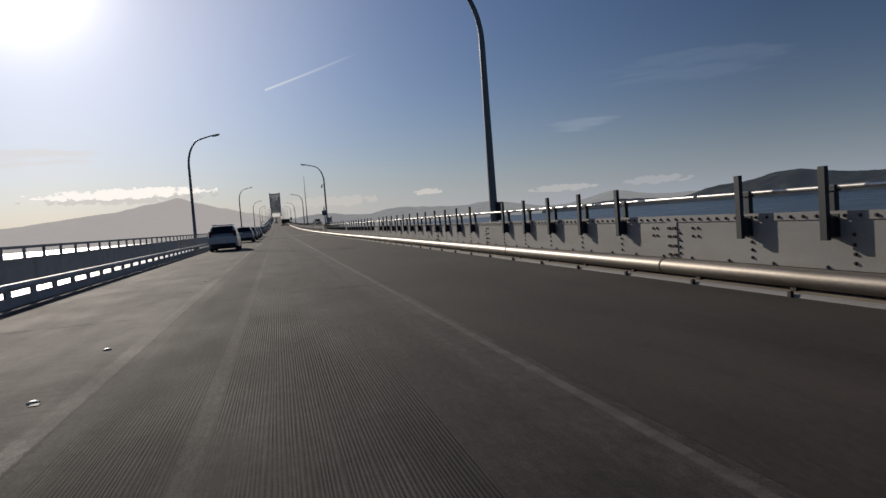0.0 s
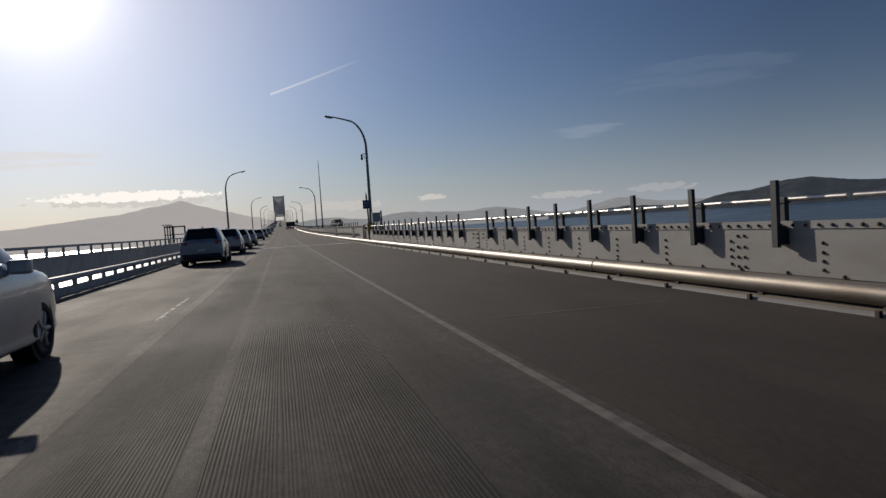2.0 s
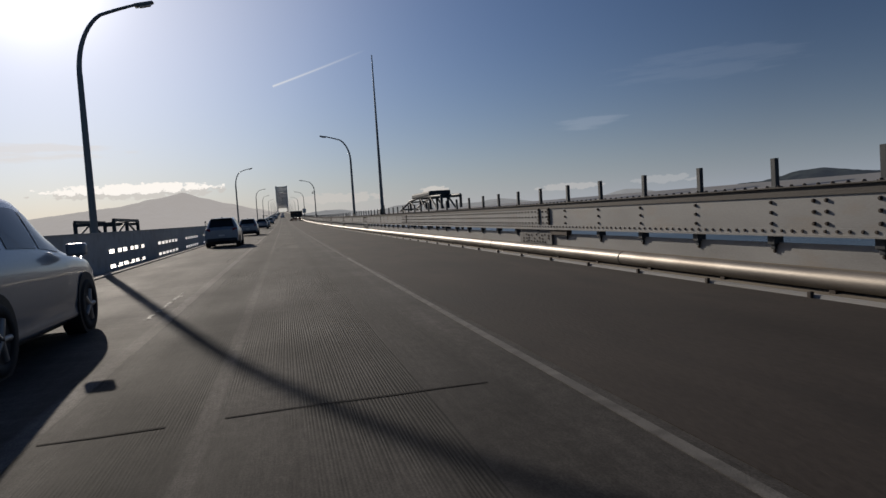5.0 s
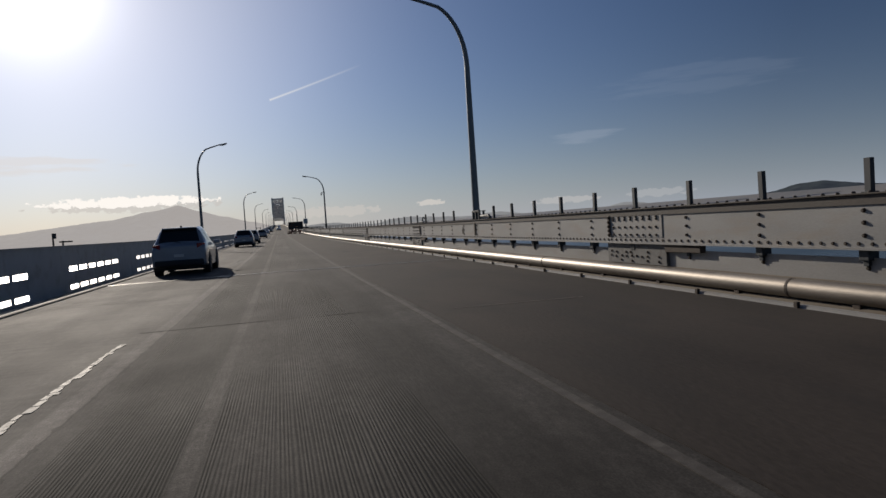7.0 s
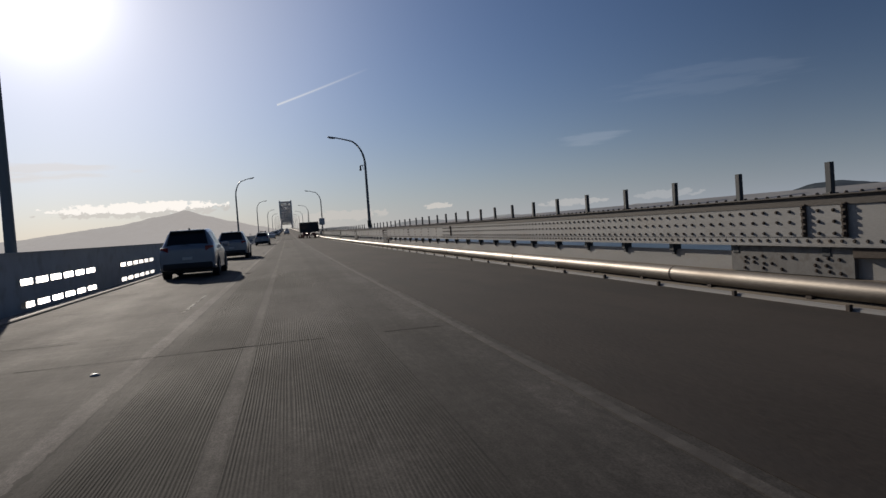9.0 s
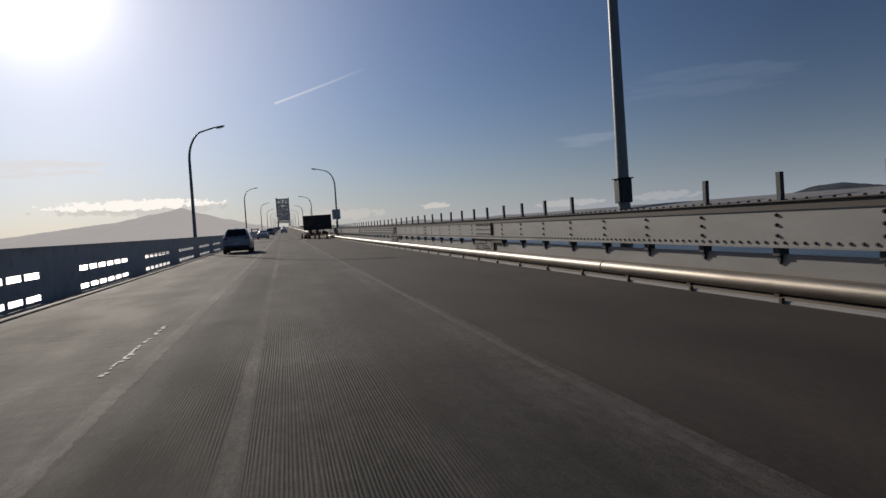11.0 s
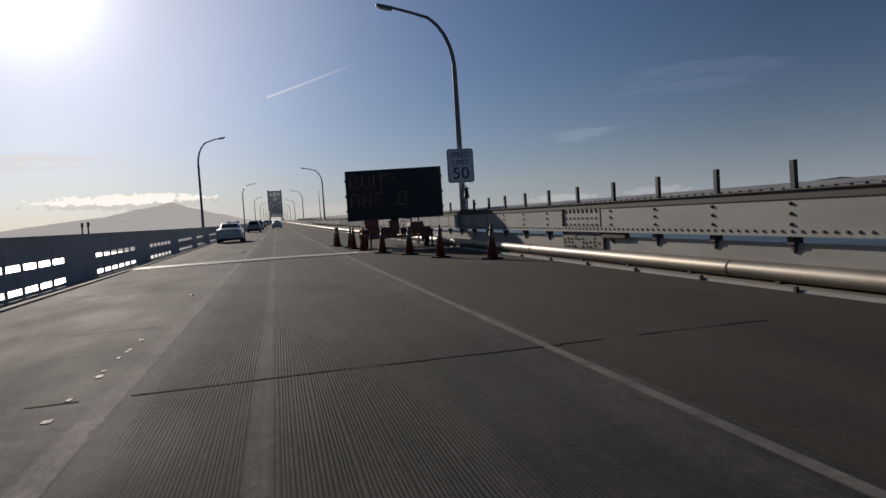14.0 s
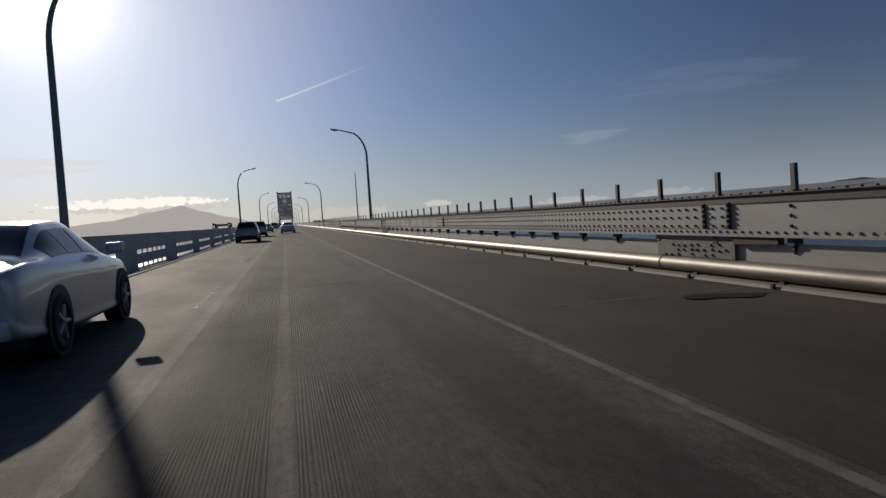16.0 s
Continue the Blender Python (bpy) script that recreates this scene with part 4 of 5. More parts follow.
def equipment_box(name, label, x, y, z0, z1, w, d, mat, legs=True):
    b = thing(name, label, "cabinet", at=pose(x, y, grade_z(y)))
    bm = fresh()
    box(bm, -w / 2, w / 2, -d / 2, d / 2, z0, z1, .015)
    part("body", bm, mat, b)
    bm = fresh()
    box(bm, -w / 2 + .04, w / 2 - .04, -d / 2 - .018, -d / 2, z0 + .04, z1 - .04, .008)
    door = part("door", bm, mat, b)
    bm = fresh()
    box(bm, w / 2 - .12, w / 2 - .08, -d / 2 - .04, -d / 2 - .017, (z0 + z1) / 2 - .08, (z0 + z1) / 2 + .08, .006)
    part("handle", bm, DARK, door)
    bm = fresh()
    box(bm, -w / 2 - .03, w / 2 + .03, -d / 2 - .03, d / 2 + .03, z1, z1 + .025, .008)
    part("lid", bm, mat, b)
    return b


# cabinet on four pipes, with a tall dark back bracket, standing on the parapet
cab = equipment_box("control_cabinet", "grey sheet-metal control cabinet raised on conduit pipes above the parapet", 6.8, 92.35, 1.5, 2.13, .58, .46, CAB)
for i, dx in enumerate((-.22, -.12, 0, .12)):
    bm = fresh()
    tube(bm, [(dx, -.1 + .06 * i, PLATE_TOP), (dx, -.1 + .06 * i, 1.53)], .03, 8)
    part("conduit", bm, DARK, cab)
bm = fresh()
box(bm, .34, .44, -.06, .02, PLATE_TOP - .3, 2.28, .01)
box(bm, .3, .45, -.2, .2, 1.6, 1.66)
part("back_post", bm, DARK, cab)
bm = fresh()
box(bm, -.35, .5, -.3, .3, PLATE_TOP - .06, PLATE_TOP + .012, .01)
part("platform", bm, DARK, cab)

# call box: a pole with a blue sign above a yellow cabinet
call = thing("call_box", "roadside call box, faded yellow, with a blue sign on its pole", "call box", at=pose(6.42, 94.25, grade_z(94.25)))
bm = fresh()
tube(bm, [(.12, 0, .84), (.02, 0, 3.45)], .06, 12)
part("pole", bm, DARK, call)
bm = fresh()
tube(bm, [(.02, 0, 3.4), (.02, 0, 3.6), (.02, 0, 3.62), (.02, 0, 3.78)], .075, 10, r2=.012)
part("aerial", bm, DARK, call)
bm = fresh()
box(bm, -.29, .25, -.105, -.095, 2.52, 3.18, .02)
blue = part("sign", bm, SIGN_BLUE, call, "blue sign with white lettering")
lettering("CALL", .2, SIGN_WHITE, blue, pose(-.02, -.108, 2.94), .9)
lettering("BOX", .18, SIGN_WHITE, blue, pose(-.02, -.108, 2.74), .9)
bm = fresh()
box(bm, -.25, .21, -.1085, -.1055, 3.09, 3.12)
part("stripe", bm, SIGN_WHITE, blue)
bm = fresh()
box(bm, -.06, .24, -.17, .15, .84, 1.38, .02)
ybox = part("cabinet", bm, YELLOW, call, "faded yellow cabinet")
bm = fresh()
box(bm, -.09, .36, -.2, .18, 1.38, 1.42, .012)
part("hood", bm, DARK, ybox)
bm = fresh()
box(bm, .0, .2, -.02, .06, .1, .85, .01)
part("stem", bm, DARK, call)

# dark sensor box strapped to the lamp pole, seen from behind the pole
equipment_box("junction_box", "dark junction box strapped to a lamp pole", 6.8, LAMPS[4] - .02, 1.4, 1.9, .3, .22, DARK)
equipment_box("junction_box", "dark junction box strapped to a lamp pole", 6.97, LAMPS[1] - .1, .95, 1.5, .2, .2, DARK)

# speed limit sign on the lamp by the message board
sy = 325.1
speed = thing("speed_limit_sign", "white speed limit sign on a lamp pole", "road sign", at=pose(6.86, sy - .25, grade_z(sy)))
bm = fresh()
box(bm, -.545, .545, -.005, .005, 2.38, 3.72)
es = [e for e in bm.edges if abs((e.verts[0].co - e.verts[1].co).y) > .009]
bmesh.ops.bevel(bm, geom=es, offset=.06, segments=4, affect='EDGES')
part("panel", bm, SIGN_WHITE, speed)
bm = fresh()
for x0, x1, z0, z1 in ((-.515, .515, 3.67, 3.69), (-.515, .515, 2.41, 2.43), (-.515, -.495, 2.43, 3.67), (.495, .515, 2.43, 3.67)):
    box(bm, x0, x1, -.009, -.0052, z0, z1)
part("border", bm, INK, speed)
lettering("SPEED", .31, INK, speed, pose(0, -.008, 3.48), .95)
lettering("LIMIT", .31, INK, speed, pose(0, -.008, 3.17), .95)
lettering("50", .66, INK, speed, pose(0, -.008, 2.73), 1.08)
bm = fresh()
for zz in (2.6, 3.4):
    box(bm, -.3, .3, .006, .03, zz, zz + .05)
    box(bm, .1, .4, .02, .32, zz - .005, zz + .055, .01)
part("strap", bm, DARK, speed)
plate = thing("panel_marker", "small white panel marker plate at a lamp's foot", "sign plate", at=pose(X_R + .02, sy - .75, grade_z(sy)))
bm = fresh()
box(bm, -.19, .19, -.012, .012, .6, 1.12, .008)
part("panel", bm, SIGN_WHITE, plate)
lettering("58", .3, INK, plate, pose(0, -.016, .88), .62)
bm = fresh()
for zz in (.66, 1.04):
    box(bm, .1, .16, .012, .5, zz, zz + .04)
part("bracket", bm, DARK, plate)


def stencil(words, y, z):
    """Stencilled panel number on the parapet."""
    ob = thing("panel_number", "dark stencilled panel number on the white parapet", "marking", "panel numbers", "structure")
    lettering(words, .36, RUST, ob, pose(X_R - .006, y, grade_z(y) + z, 0, 0, -90), .62)


stencil("63", 44.2, .67)
stencil("61", 95.35, .65)
stencil("60", 173.15, .86)

# sensor mast and pipes on the girder beside the speed sign
mast = thing("signal_beacon", "dark beacon lamp on a short mast above the girder", "beacon", at=pose(6.75, sy - 1.2, grade_z(sy - 1.2)))
bm = fresh()
tube(bm, [(0, 0, TOP), (0, 0, TOP + .55)], .035, 10)
part("mast", bm, DARK, mast)
bm = fresh()
tube(bm, [(0, 0, TOP + .5), (0, 0, TOP + .6), (0, 0, TOP + .61), (0, 0, TOP + .8), (0, 0, TOP + .82), (0, 0, TOP + .86)], .11, 12, r2=.06)
box(bm, -.12, .12, -.12, .12, TOP + .86, TOP + .89, .02)
tube(bm, [(0, 0, TOP + .89), (0, 0, TOP + .97)], .03, 8)
part("lantern", bm, DARK, mast)
bm = fresh()
tube(bm, [(0, 0, TOP + .35), (-.12, 0, TOP + .36), (-.2, 0, TOP + .36)], .022, 8)
tube(bm, [(.05, -.7, TOP + .05), (.05, -.7, TOP + .22), (.05, -.85, TOP + .24)], .045, 8)
part("bent_pipe", bm, DARK, mast)
bm = fresh()
box(bm, -.25, .25, -.25, .25, TOP, TOP + .05, .01)
part("base", bm, DARK, mast)

# thin mast on the right and dark frames beyond the parapets
tall = thing("aerial_mast", "tall thin dark mast clamped to the girder", "mast", at=pose(6.75, 153.3, grade_z(153.3)))
bm = fresh()
tube(bm, [(0, 0, .9), (0, 0, 6), (0, 0, 12.2)], .13, 12, r2=.035)
part("pole", bm, LAMP, tall)
bm = fresh()
box(bm, -.16, .2, -.16, .16, TOP + .01, TOP + .07, .01)
part("base", bm, DARK, tall)
bm = fresh()
box(bm, -.26, -.215, -.62, -.56, .75, 1.5, .008)
part("clamp_bar", bm, DARK, tall)
for zz in (TOP + .06, TOP + .24):
    bm = fresh()
    box(bm, -.27, -.16, -.68, .3, zz, zz + .1, .012)
    part("clamp_arm", bm, DARK, tall)
for dy in (-.3, .28):
    bm = fresh()
    box(bm, .02, .1, dy - .04, dy + .04, TOP + .07, TOP + .62, .006)
    part("stub", bm, DARK, tall)
copy_thing(tall, pose(7.0, LAMPS[6] + 12, grade_z(LAMPS[6] + 12) - 6))


def pipe_gantry(x, y):
    """Portal of pipes and brackets on the outside of the left parapet."""
    g = thing("pipe_gantry", "dark pipe gantry on the outside of the parapet", "gantry", at=pose(x, y, grade_z(y)))
    for i, dx in enumerate((0, .2, .38, .54)):
        bm = fresh()
        tube(bm, [(dx, 0, .2), (dx, 0, 2.22), (dx - .12, 0, 2.32)], .045, 8)
        part("riser", bm, DARK, g)
    for dx in (.62, 1.45):
        bm = fresh()
        box(bm, dx - .05, dx + .05, -.06, .06, .2, 2.14, .008)
        part("upright", bm, DARK, g)
    bm = fresh()
    box(bm, 0, 1.5, -.06, .06, 2.08, 2.18, .008)
    part("crossbeam", bm, DARK, g)
    bm = fresh()
    box(bm, 0, 1.45, -.04, .04, 1.5, 1.56)
    part("tie", bm, DARK, g)
    return g


def work_platform(x, y, w, l):
    """Low braced frame of a maintenance platform hung outside the girder."""
    g = thing("work_platform", "dark braced maintenance platform frame hung outside the girder", "platform", "maintenance platforms", at=pose(x, y, grade_z(y)))
    for dx in (-w / 2, w / 2):
        for dy in (-l / 2, 0, l / 2):
            bm = fresh()
            box(bm, dx - .07, dx + .07, dy - .07, dy + .07, -.3, 1.75)
            part("post", bm, DARK, g)
        bm = fresh()
        box(bm, dx - .06, dx + .06, -l / 2, l / 2, 1.7, 1.84)
        part("beam", bm, DARK, g)
        bm = fresh()
        for s in (-1, 1):
            tube(bm, [(dx, s * l / 2, 1.0), (dx, 0, 1.72)], .05, 6)
        part("brace", bm, DARK, g)
    for dy in (-l / 2, 0, l / 2):
        bm = fresh()
        box(bm, -w / 2, w / 2, dy - .06, dy + .06, 1.55, 1.68)
        part("cross_beam", bm, DARK, g)
    return g


pipe_gantry(-8.6, 98.7)
work_platform(-8.3, 143.2, 1.6, 5.0)


def traveller(x, y):
    """Inspection traveller outside the girder: trussed sides, a sloping end and a dark box on top."""
    g = thing("inspection_traveller", "dark trussed inspection traveller with a box on top, outside the girder", "traveller", at=pose(x, y, grade_z(y)))
    top = ((0, 2.0), (2.6, 2.05), (5.2, 2.1), (8.2, 2.0), (11.0, 1.6), (13.6, 1.15))
    for dx in (-.5, .5):
        for (a0, z0), (a1, z1) in zip(top, top[1:]):
            bm = fresh()
            tube(bm, [(dx, a0, z0), (dx, a1, z1)], .07, 6)
            part("chord", bm, DARK, g)
            bm = fresh()
            tube(bm, [(dx, a0, .9), (dx, a1, z1)], .05, 6)
            part("diagonal", bm, DARK, g)
        for a0, z0 in top[:-1]:
            bm = fresh()
            box(bm, dx - .06, dx + .06, a0 - .06, a0 + .06, -.4, z0, .006)
            part("post", bm, DARK, g)
    for a0, z0 in top[:-1]:
        bm = fresh()
        box(bm, -.5, .5, a0 - .05, a0 + .05, z0 - .12, z0 - .02)
        part("cross_beam", bm, DARK, g)
    bm = fresh()
    box(bm, -.6, .6, 2.3, 7.2, 2.08, 2.36, .08)
    part("box_deck", bm, DARK, g)
    return g


traveller(8.3, 140.2)
work_platform(-8.3, 431, 1.8, 5.0)
PY = 174.4
tr = thing("survey_posts", "short dark post and low bracket behind the girder", "posts", at=pose(-7.3, PY, grade_z(PY)))
bm = fresh()
tube(bm, [(0, 0, .4), (0, 0, 1.62)], .03, 8)
box(bm, -.02, .1, -.05, .05, 1.5, 1.68, .02)
part("post", bm, DARK, tr)
bm = fresh()
tube(bm, [(.2, .3, .4), (.2, .3, 1.42)], .03, 8)
box(bm, .1, .5, .25, .33, 1.36, 1.41, .01)
part("bracket", bm, DARK, tr)
PY = 326.1
tr = thing("marker_posts", "pair of thin dark posts standing behind the girder", "posts", at=pose(-7.2, PY, grade_z(PY)))
for dx, top in ((0, 1.66), (.2, 1.68)):
    bm = fresh()
    tube(bm, [(dx, 0, .4), (dx, 0, top)], .028, 8)
    box(bm, dx - .03, dx + .05, -.04, .04, top - .16, top, .015)
    part("post", bm, DARK, tr)
fit = thing("pipe_fittings", "dark pipe fittings and small frame on the girder", "pipe fittings", at=pose(X_R + .2, 171.4, grade_z(171.4)))
for dy in (.25, .6, .95):
    bm = fresh()
    box(bm, -.05, .03, dy - .03, dy + .03, TOP, TOP + .3, .005)
    part("frame_post", bm, DARK, fit)
bm = fresh()
box(bm, -.05, .03, .2, 1.0, TOP + .27, TOP + .32, .005)
part("frame_rail", bm, DARK, fit)
bm = fresh()
tube(bm, [(-.05, -.1, TOP + .1), (-.05, -.9, TOP + .1), (-.05, -1.0, TOP + .02)], .055, 10)
part("pipe", bm, DARK, fit)
bm = fresh()
tube(bm, [(-.05, -.35, TOP + .1), (-.05, -.35, TOP + .26)], .04, 8)
tube(bm, [(-.05, -.35, TOP + .26), (-.05, -.35, TOP + .29)], .075, 10)
part("valve", bm, DARK, fit)
vent = thing("vent_pipe", "small bent dark vent pipe on a flat plate behind the girder", "vent pipe", at=pose(X_R + .5, 182.2, grade_z(182.2) + 1.27))
bm = fresh()
tube(bm, [(0, 0, 0), (0, 0, .2), (.02, -.05, .26), (.05, -.14, .25), (.06, -.18, .17)], .03, 8)
part("pipe", bm, DARK, vent)
bm = fresh()
box(bm, -.2, .25, -.9, .1, .0, .05, .015)
part("plate", bm, LAMP, vent)

# ---- message board trailer ----
ORANGE = material("orange_trailer_paint", (0.24, 0.08, 0.055), 0.55, 0, 0.2, 4, 60, 0.1, (0.14, 0.05, 0.03), 0.5)
BOARD = material("board_black_face", (0.012, 0.013, 0.015), 0.55, 0, 0.1, 3, 30, 0.03)
LED = glow("amber_led", (1.0, 0.55, 0.3), 0.075)
TYRE = BLACK
RIM = material("steel_rim", (0.35, 0.34, 0.33), 0.45, 0.7, 0.15, 6, 40, 0.05)


def wheel(parent, x, y, z, r, w, out, face=None):
    """Tyre with rounded shoulders, rim and hub; out +1 shows its face towards +x."""
    bm = fresh()
    prof = ((.62, -.5), (.9, -.5), (1.0, -.32), (1.0, .32), (.9, .5), (.62, .5))
    n = 28
    rings = []
    for j in range(n):
        a0 = 2 * math.pi * j / n
        rings.append([bm.verts.new((x + q * w, y + math.cos(a0) * r * k, z + math.sin(a0) * r * k)) for k, q in prof])
    for j in range(n):
        for i in range(len(prof)):
            f = bm.faces.new((rings[j][i], rings[j][(i + 1) % 6], rings[(j + 1) % n][(i + 1) % 6], rings[(j + 1) % n][i]))
            f.smooth = True
    bmesh.ops.recalc_face_normals(bm, faces=bm.faces)
    wh = part("wheel", bm, TYRE, parent)
    bm = fresh()
    tube(bm, [(x + out * w * .1, y, z), (x + out * w * .34, y, z)], r * .63, 20)
    for j in range(5):
        a0 = 2 * math.pi * j / 5
        tube(bm, [(x + out * w * .4, y, z), (x + out * w * .4, y + math.cos(a0) * r * .58, z + math.sin(a0) * r * .58)], r * .1, 6)
    tube(bm, [(x + out * w * .3, y, z), (x + out * w * .5, y, z)], r * .16, 10)
    part("rim", bm, face or RIM, wh)
    return wh


FONT = {"B": "11110100011000111110100011000111110", "U": "10001100011000110001100011000101110", "M": "10001110111010110001100011000110001",
        "P": "11110100011000111110100001000010000", "A": "01110100011000111111100011000110001", "H": "10001100011000111111100011000110001",
        "E": "11111100001000011110100001000011111", "D": "11110100011000110001100011000111110"}
board = thing("message_board", "trailer-mounted electronic message board with amber dot lettering", "message board", at=pose(4.27, 325.65, grade_z(325.65) - .03))
bm = fresh()
box(bm, -1.88, 1.88, -.02, .1, 1.16, 3.1, .02)
panel = part("panel", bm, BOARD, board, "black display panel")
bm = fresh()
for x0, x1, z0, z1 in ((-1.91, 1.91, 3.07, 3.13), (-1.91, 1.91, 1.14, 1.19), (-1.91, -1.86, 1.19, 3.07), (1.86, 1.91, 1.19, 3.07)):
    box(bm, x0, x1, -.04, .11, z0, z1, .008)
part("frame", bm, DARK, panel)
panel.matrix_basis = pose(0, 0, 0, 0, 0, -11.4)
bm = fresh()
rng = random.Random(3)
for line, words in enumerate(("BUMP", "AHEAD")):
    for c, ch in enumerate(words):
        for j, on in enumerate(FONT[ch]):
            i, r0 = j % 5, j // 5
            faint = (ch == "A" and c == 3) or (ch == "P" and r0 > 2) or (ch == "E" and r0 > 3)
            if on == "1" and not (faint and rng.random() < .85):
                x, z = -1.72 + c * .47 + i * .074, 2.94 - line * .74 - r0 * .084
                bmesh.ops.create_cone(bm, cap_ends=True, segments=8, radius1=.012, radius2=.009, depth=.012, matrix=Matrix.Translation((x, -.025, z)) @ pose(0, 0, 0, 90))
tagged(part("led_dots", bm, LED, panel, "amber lit dots"), kind="stuff")
for z0 in (1.5, 2.1, 2.7):
    for s in (-1, 1):
        bm = fresh()
        box(bm, s * 1.92 - .03, s * 1.92 + .03, -.05, .05, z0, z0 + .08, .01)
        part("latch", bm, DARK, panel)
bm = fresh()
tube(bm, [(-.07, .3, .45), (-.07, .3, 1.2)], .09, 14)
box(bm, -.2, .12, .1, .3, 1.02, 1.15, .02)
mast = part("mast", bm, DARK, board, "dark steel mast head below the panel")
bm = fresh()
box(bm, -.27, .13, .1, .5, .5, 1.06, .02)
box(bm, -.29, .15, .08, .52, 1.05, 1.075, .008)
part("mast_housing", bm, ORANGE, board)
bm = fresh()
tube(bm, [(.13, .2, .9), (.22, .2, .9), (.22, .2, 1.05), (.3, .2, 1.05)], .014, 8)
part("winch_handle", bm, DARK, board)
bm = fresh()
for x in (-.75, .75):
    box(bm, x - .05, x + .05, -1.0, 1.6, .4, .5, .01)
for yy in (-.95, .4, 1.5):
    box(bm, -1.2, 1.2, yy - .05, yy + .05, .39, .48, .01)
part("chassis", bm, ORANGE, board)
bm = fresh()
box(bm, -1.12, -.3, -.05, .85, .48, .8, .015)
bb = part("tool_box", bm, ORANGE, board)
bm = fresh()
box(bm, -1.14, -.28, -.07, .87, .8, .825, .008)
part("lid", bm, ORANGE, bb)
bm = fresh()
box(bm, -.42, -.36, -.075, -.052, .6, .7, .006)
part("latch", bm, DARK, bb)
bm = fresh()
vs = box(bm, -1.27, -.72, -.1, .5, .826, 1.15, .025)
tall_box = part("battery_box", bm, ORANGE, board)
bm = fresh()
box(bm, -1.29, -.7, -.12, .52, 1.15, 1.175, .01)
part("lid", bm, ORANGE, tall_box)
bm = fresh()
vs = box(bm, .46, 1.18, -.1, .6, .5, .98, .03)
for v in vs:
    if v.co.z > .7:
        v.co.x = .82 + (v.co.x - .82) * .72
part("engine_box", bm, ORANGE, board)
bm = fresh()
box(bm, .2, .45, .0, .3, .5, .78, .02)
part("control_box", bm, DARK, board)
RIM_DARK = material("dirty_trailer_rim", (0.12, 0.12, 0.12), 0.55, 0.5, 0.3, 8, 60, 0.1, (0.05, 0.045, 0.04), 0.6)
for s in (-1, 1):
    wh = wheel(board, s * 1.25, .4, .33, .33, .2, s, RIM_DARK)
    # square-shouldered fender
    bm = fresh()
    prof = ((-.1, .36), (-.03, .66), (.1, .77), (.7, .77), (.83, .66), (.9, .36))
    rims = [[bm.verts.new((s * 1.25 + dx, c, d)) for dx in (-.15, .15)] for c, d in prof]
    for a0, b0 in zip(rims, rims[1:]):
        bm.faces.new((a0[0], a0[1], b0[1], b0[0]))
    bm.faces.new([bm.verts.new((s * (1.25 - .15), c, d)) for c, d in prof])
    bmesh.ops.solidify(bm, geom=bm.faces[:], thickness=.012)
    part("fender", bm, ORANGE, board)
    for yy in (-.95, 1.5):
        bm = fresh()
        box(bm, s * 1.2 - .03, s * 1.2 + .03, yy - .03, yy + .03, .02, .62, .006)
        box(bm, s * 1.2 - .09, s * 1.2 + .09, yy - .09, yy + .09, 0, .03, .006)
        box(bm, s * 1.2 - .05, s * 1.2 + .05, yy - .05, yy + .05, .36, .5, .006)
        part("jack", bm, DARK, board)
bm = fresh()
tube(bm, [(0, 1.5, .44), (0, 2.9, .44)], .06, 10)
part("drawbar", bm, ORANGE, board)
bm = fresh()
tube(bm, [(.3, .2, 1.17), (.33, .1, .95), (.26, -.05, .72), (.34, 0, .66)], .015, 6)
part("cable", bm, BLACK, board)
bm = fresh()
tube(bm, [(-1.1, -.1, .82), (-1.16, -.12, .9), (-1.2, -.11, .86), (-1.24, -.12, .93)], .014, 6)
part("hose", bm, BLACK, board)
for x in (-.9, .9):
    bm = fresh()
    box(bm, x - .03, x + .03, .1 - x * .2, .16 - x * .2, 1.0, 1.2)
    part("stay", bm, DARK, board)

# ---- traffic cones ----
CONE = material("orange_cone_plastic", (0.18, 0.045, 0.026), 0.6, 0, 0.2, 6, 60, 0.1, (0.1, 0.04, 0.02), 0.4)
BAND = material("reflective_band", (0.2, 0.15, 0.125), 0.5, 0, 0.12, 6, 60, 0.05, (0.25, 0.22, 0.2), 0.4)


def traffic_cone():
    c = thing("traffic_cone", "worn orange traffic cone with white bands on a black base", "traffic cone", "cones round the message board")
    bm = fresh()
    box(bm, -.2, .2, -.2, .2, 0, .045, .015)
    part("base", bm, BLACK, c)

    def ring(z0, z1, extra):
        bm = fresh()
        n, rr = 24, lambda z: .145 - .115 * z / .9 + extra
        lo = [bm.verts.new((rr(z0) * math.cos(2 * math.pi * j / n), rr(z0) * math.sin(2 * math.pi * j / n), z0)) for j in range(n)]
        hi = [bm.verts.new((rr(z1) * math.cos(2 * math.pi * j / n), rr(z1) * math.sin(2 * math.pi * j / n), z1)) for j in range(n)]
        for j in range(n):
            bm.faces.new((lo[j], lo[(j + 1) % n], hi[(j + 1) % n], hi[j])).smooth = True
        bm.faces.new(hi)
        bm.faces.new(lo[::-1])
        return bm

    part("body", ring(.04, .9, 0), CONE, c)
    part("band", ring(.52, .67, .003), BAND, c)
    part("band", ring(.74, .82, .003), BAND, c)
    return c


spots = [(2.3, 330.9), (2.27, 329.8), (2.6, 327.5), (2.58, 326.3), (2.7, 324.2), (3.04, 321.8), (3.6, 319.95), (4.0, 317.6), (4.85, 315.6)]
cone = traffic_cone()
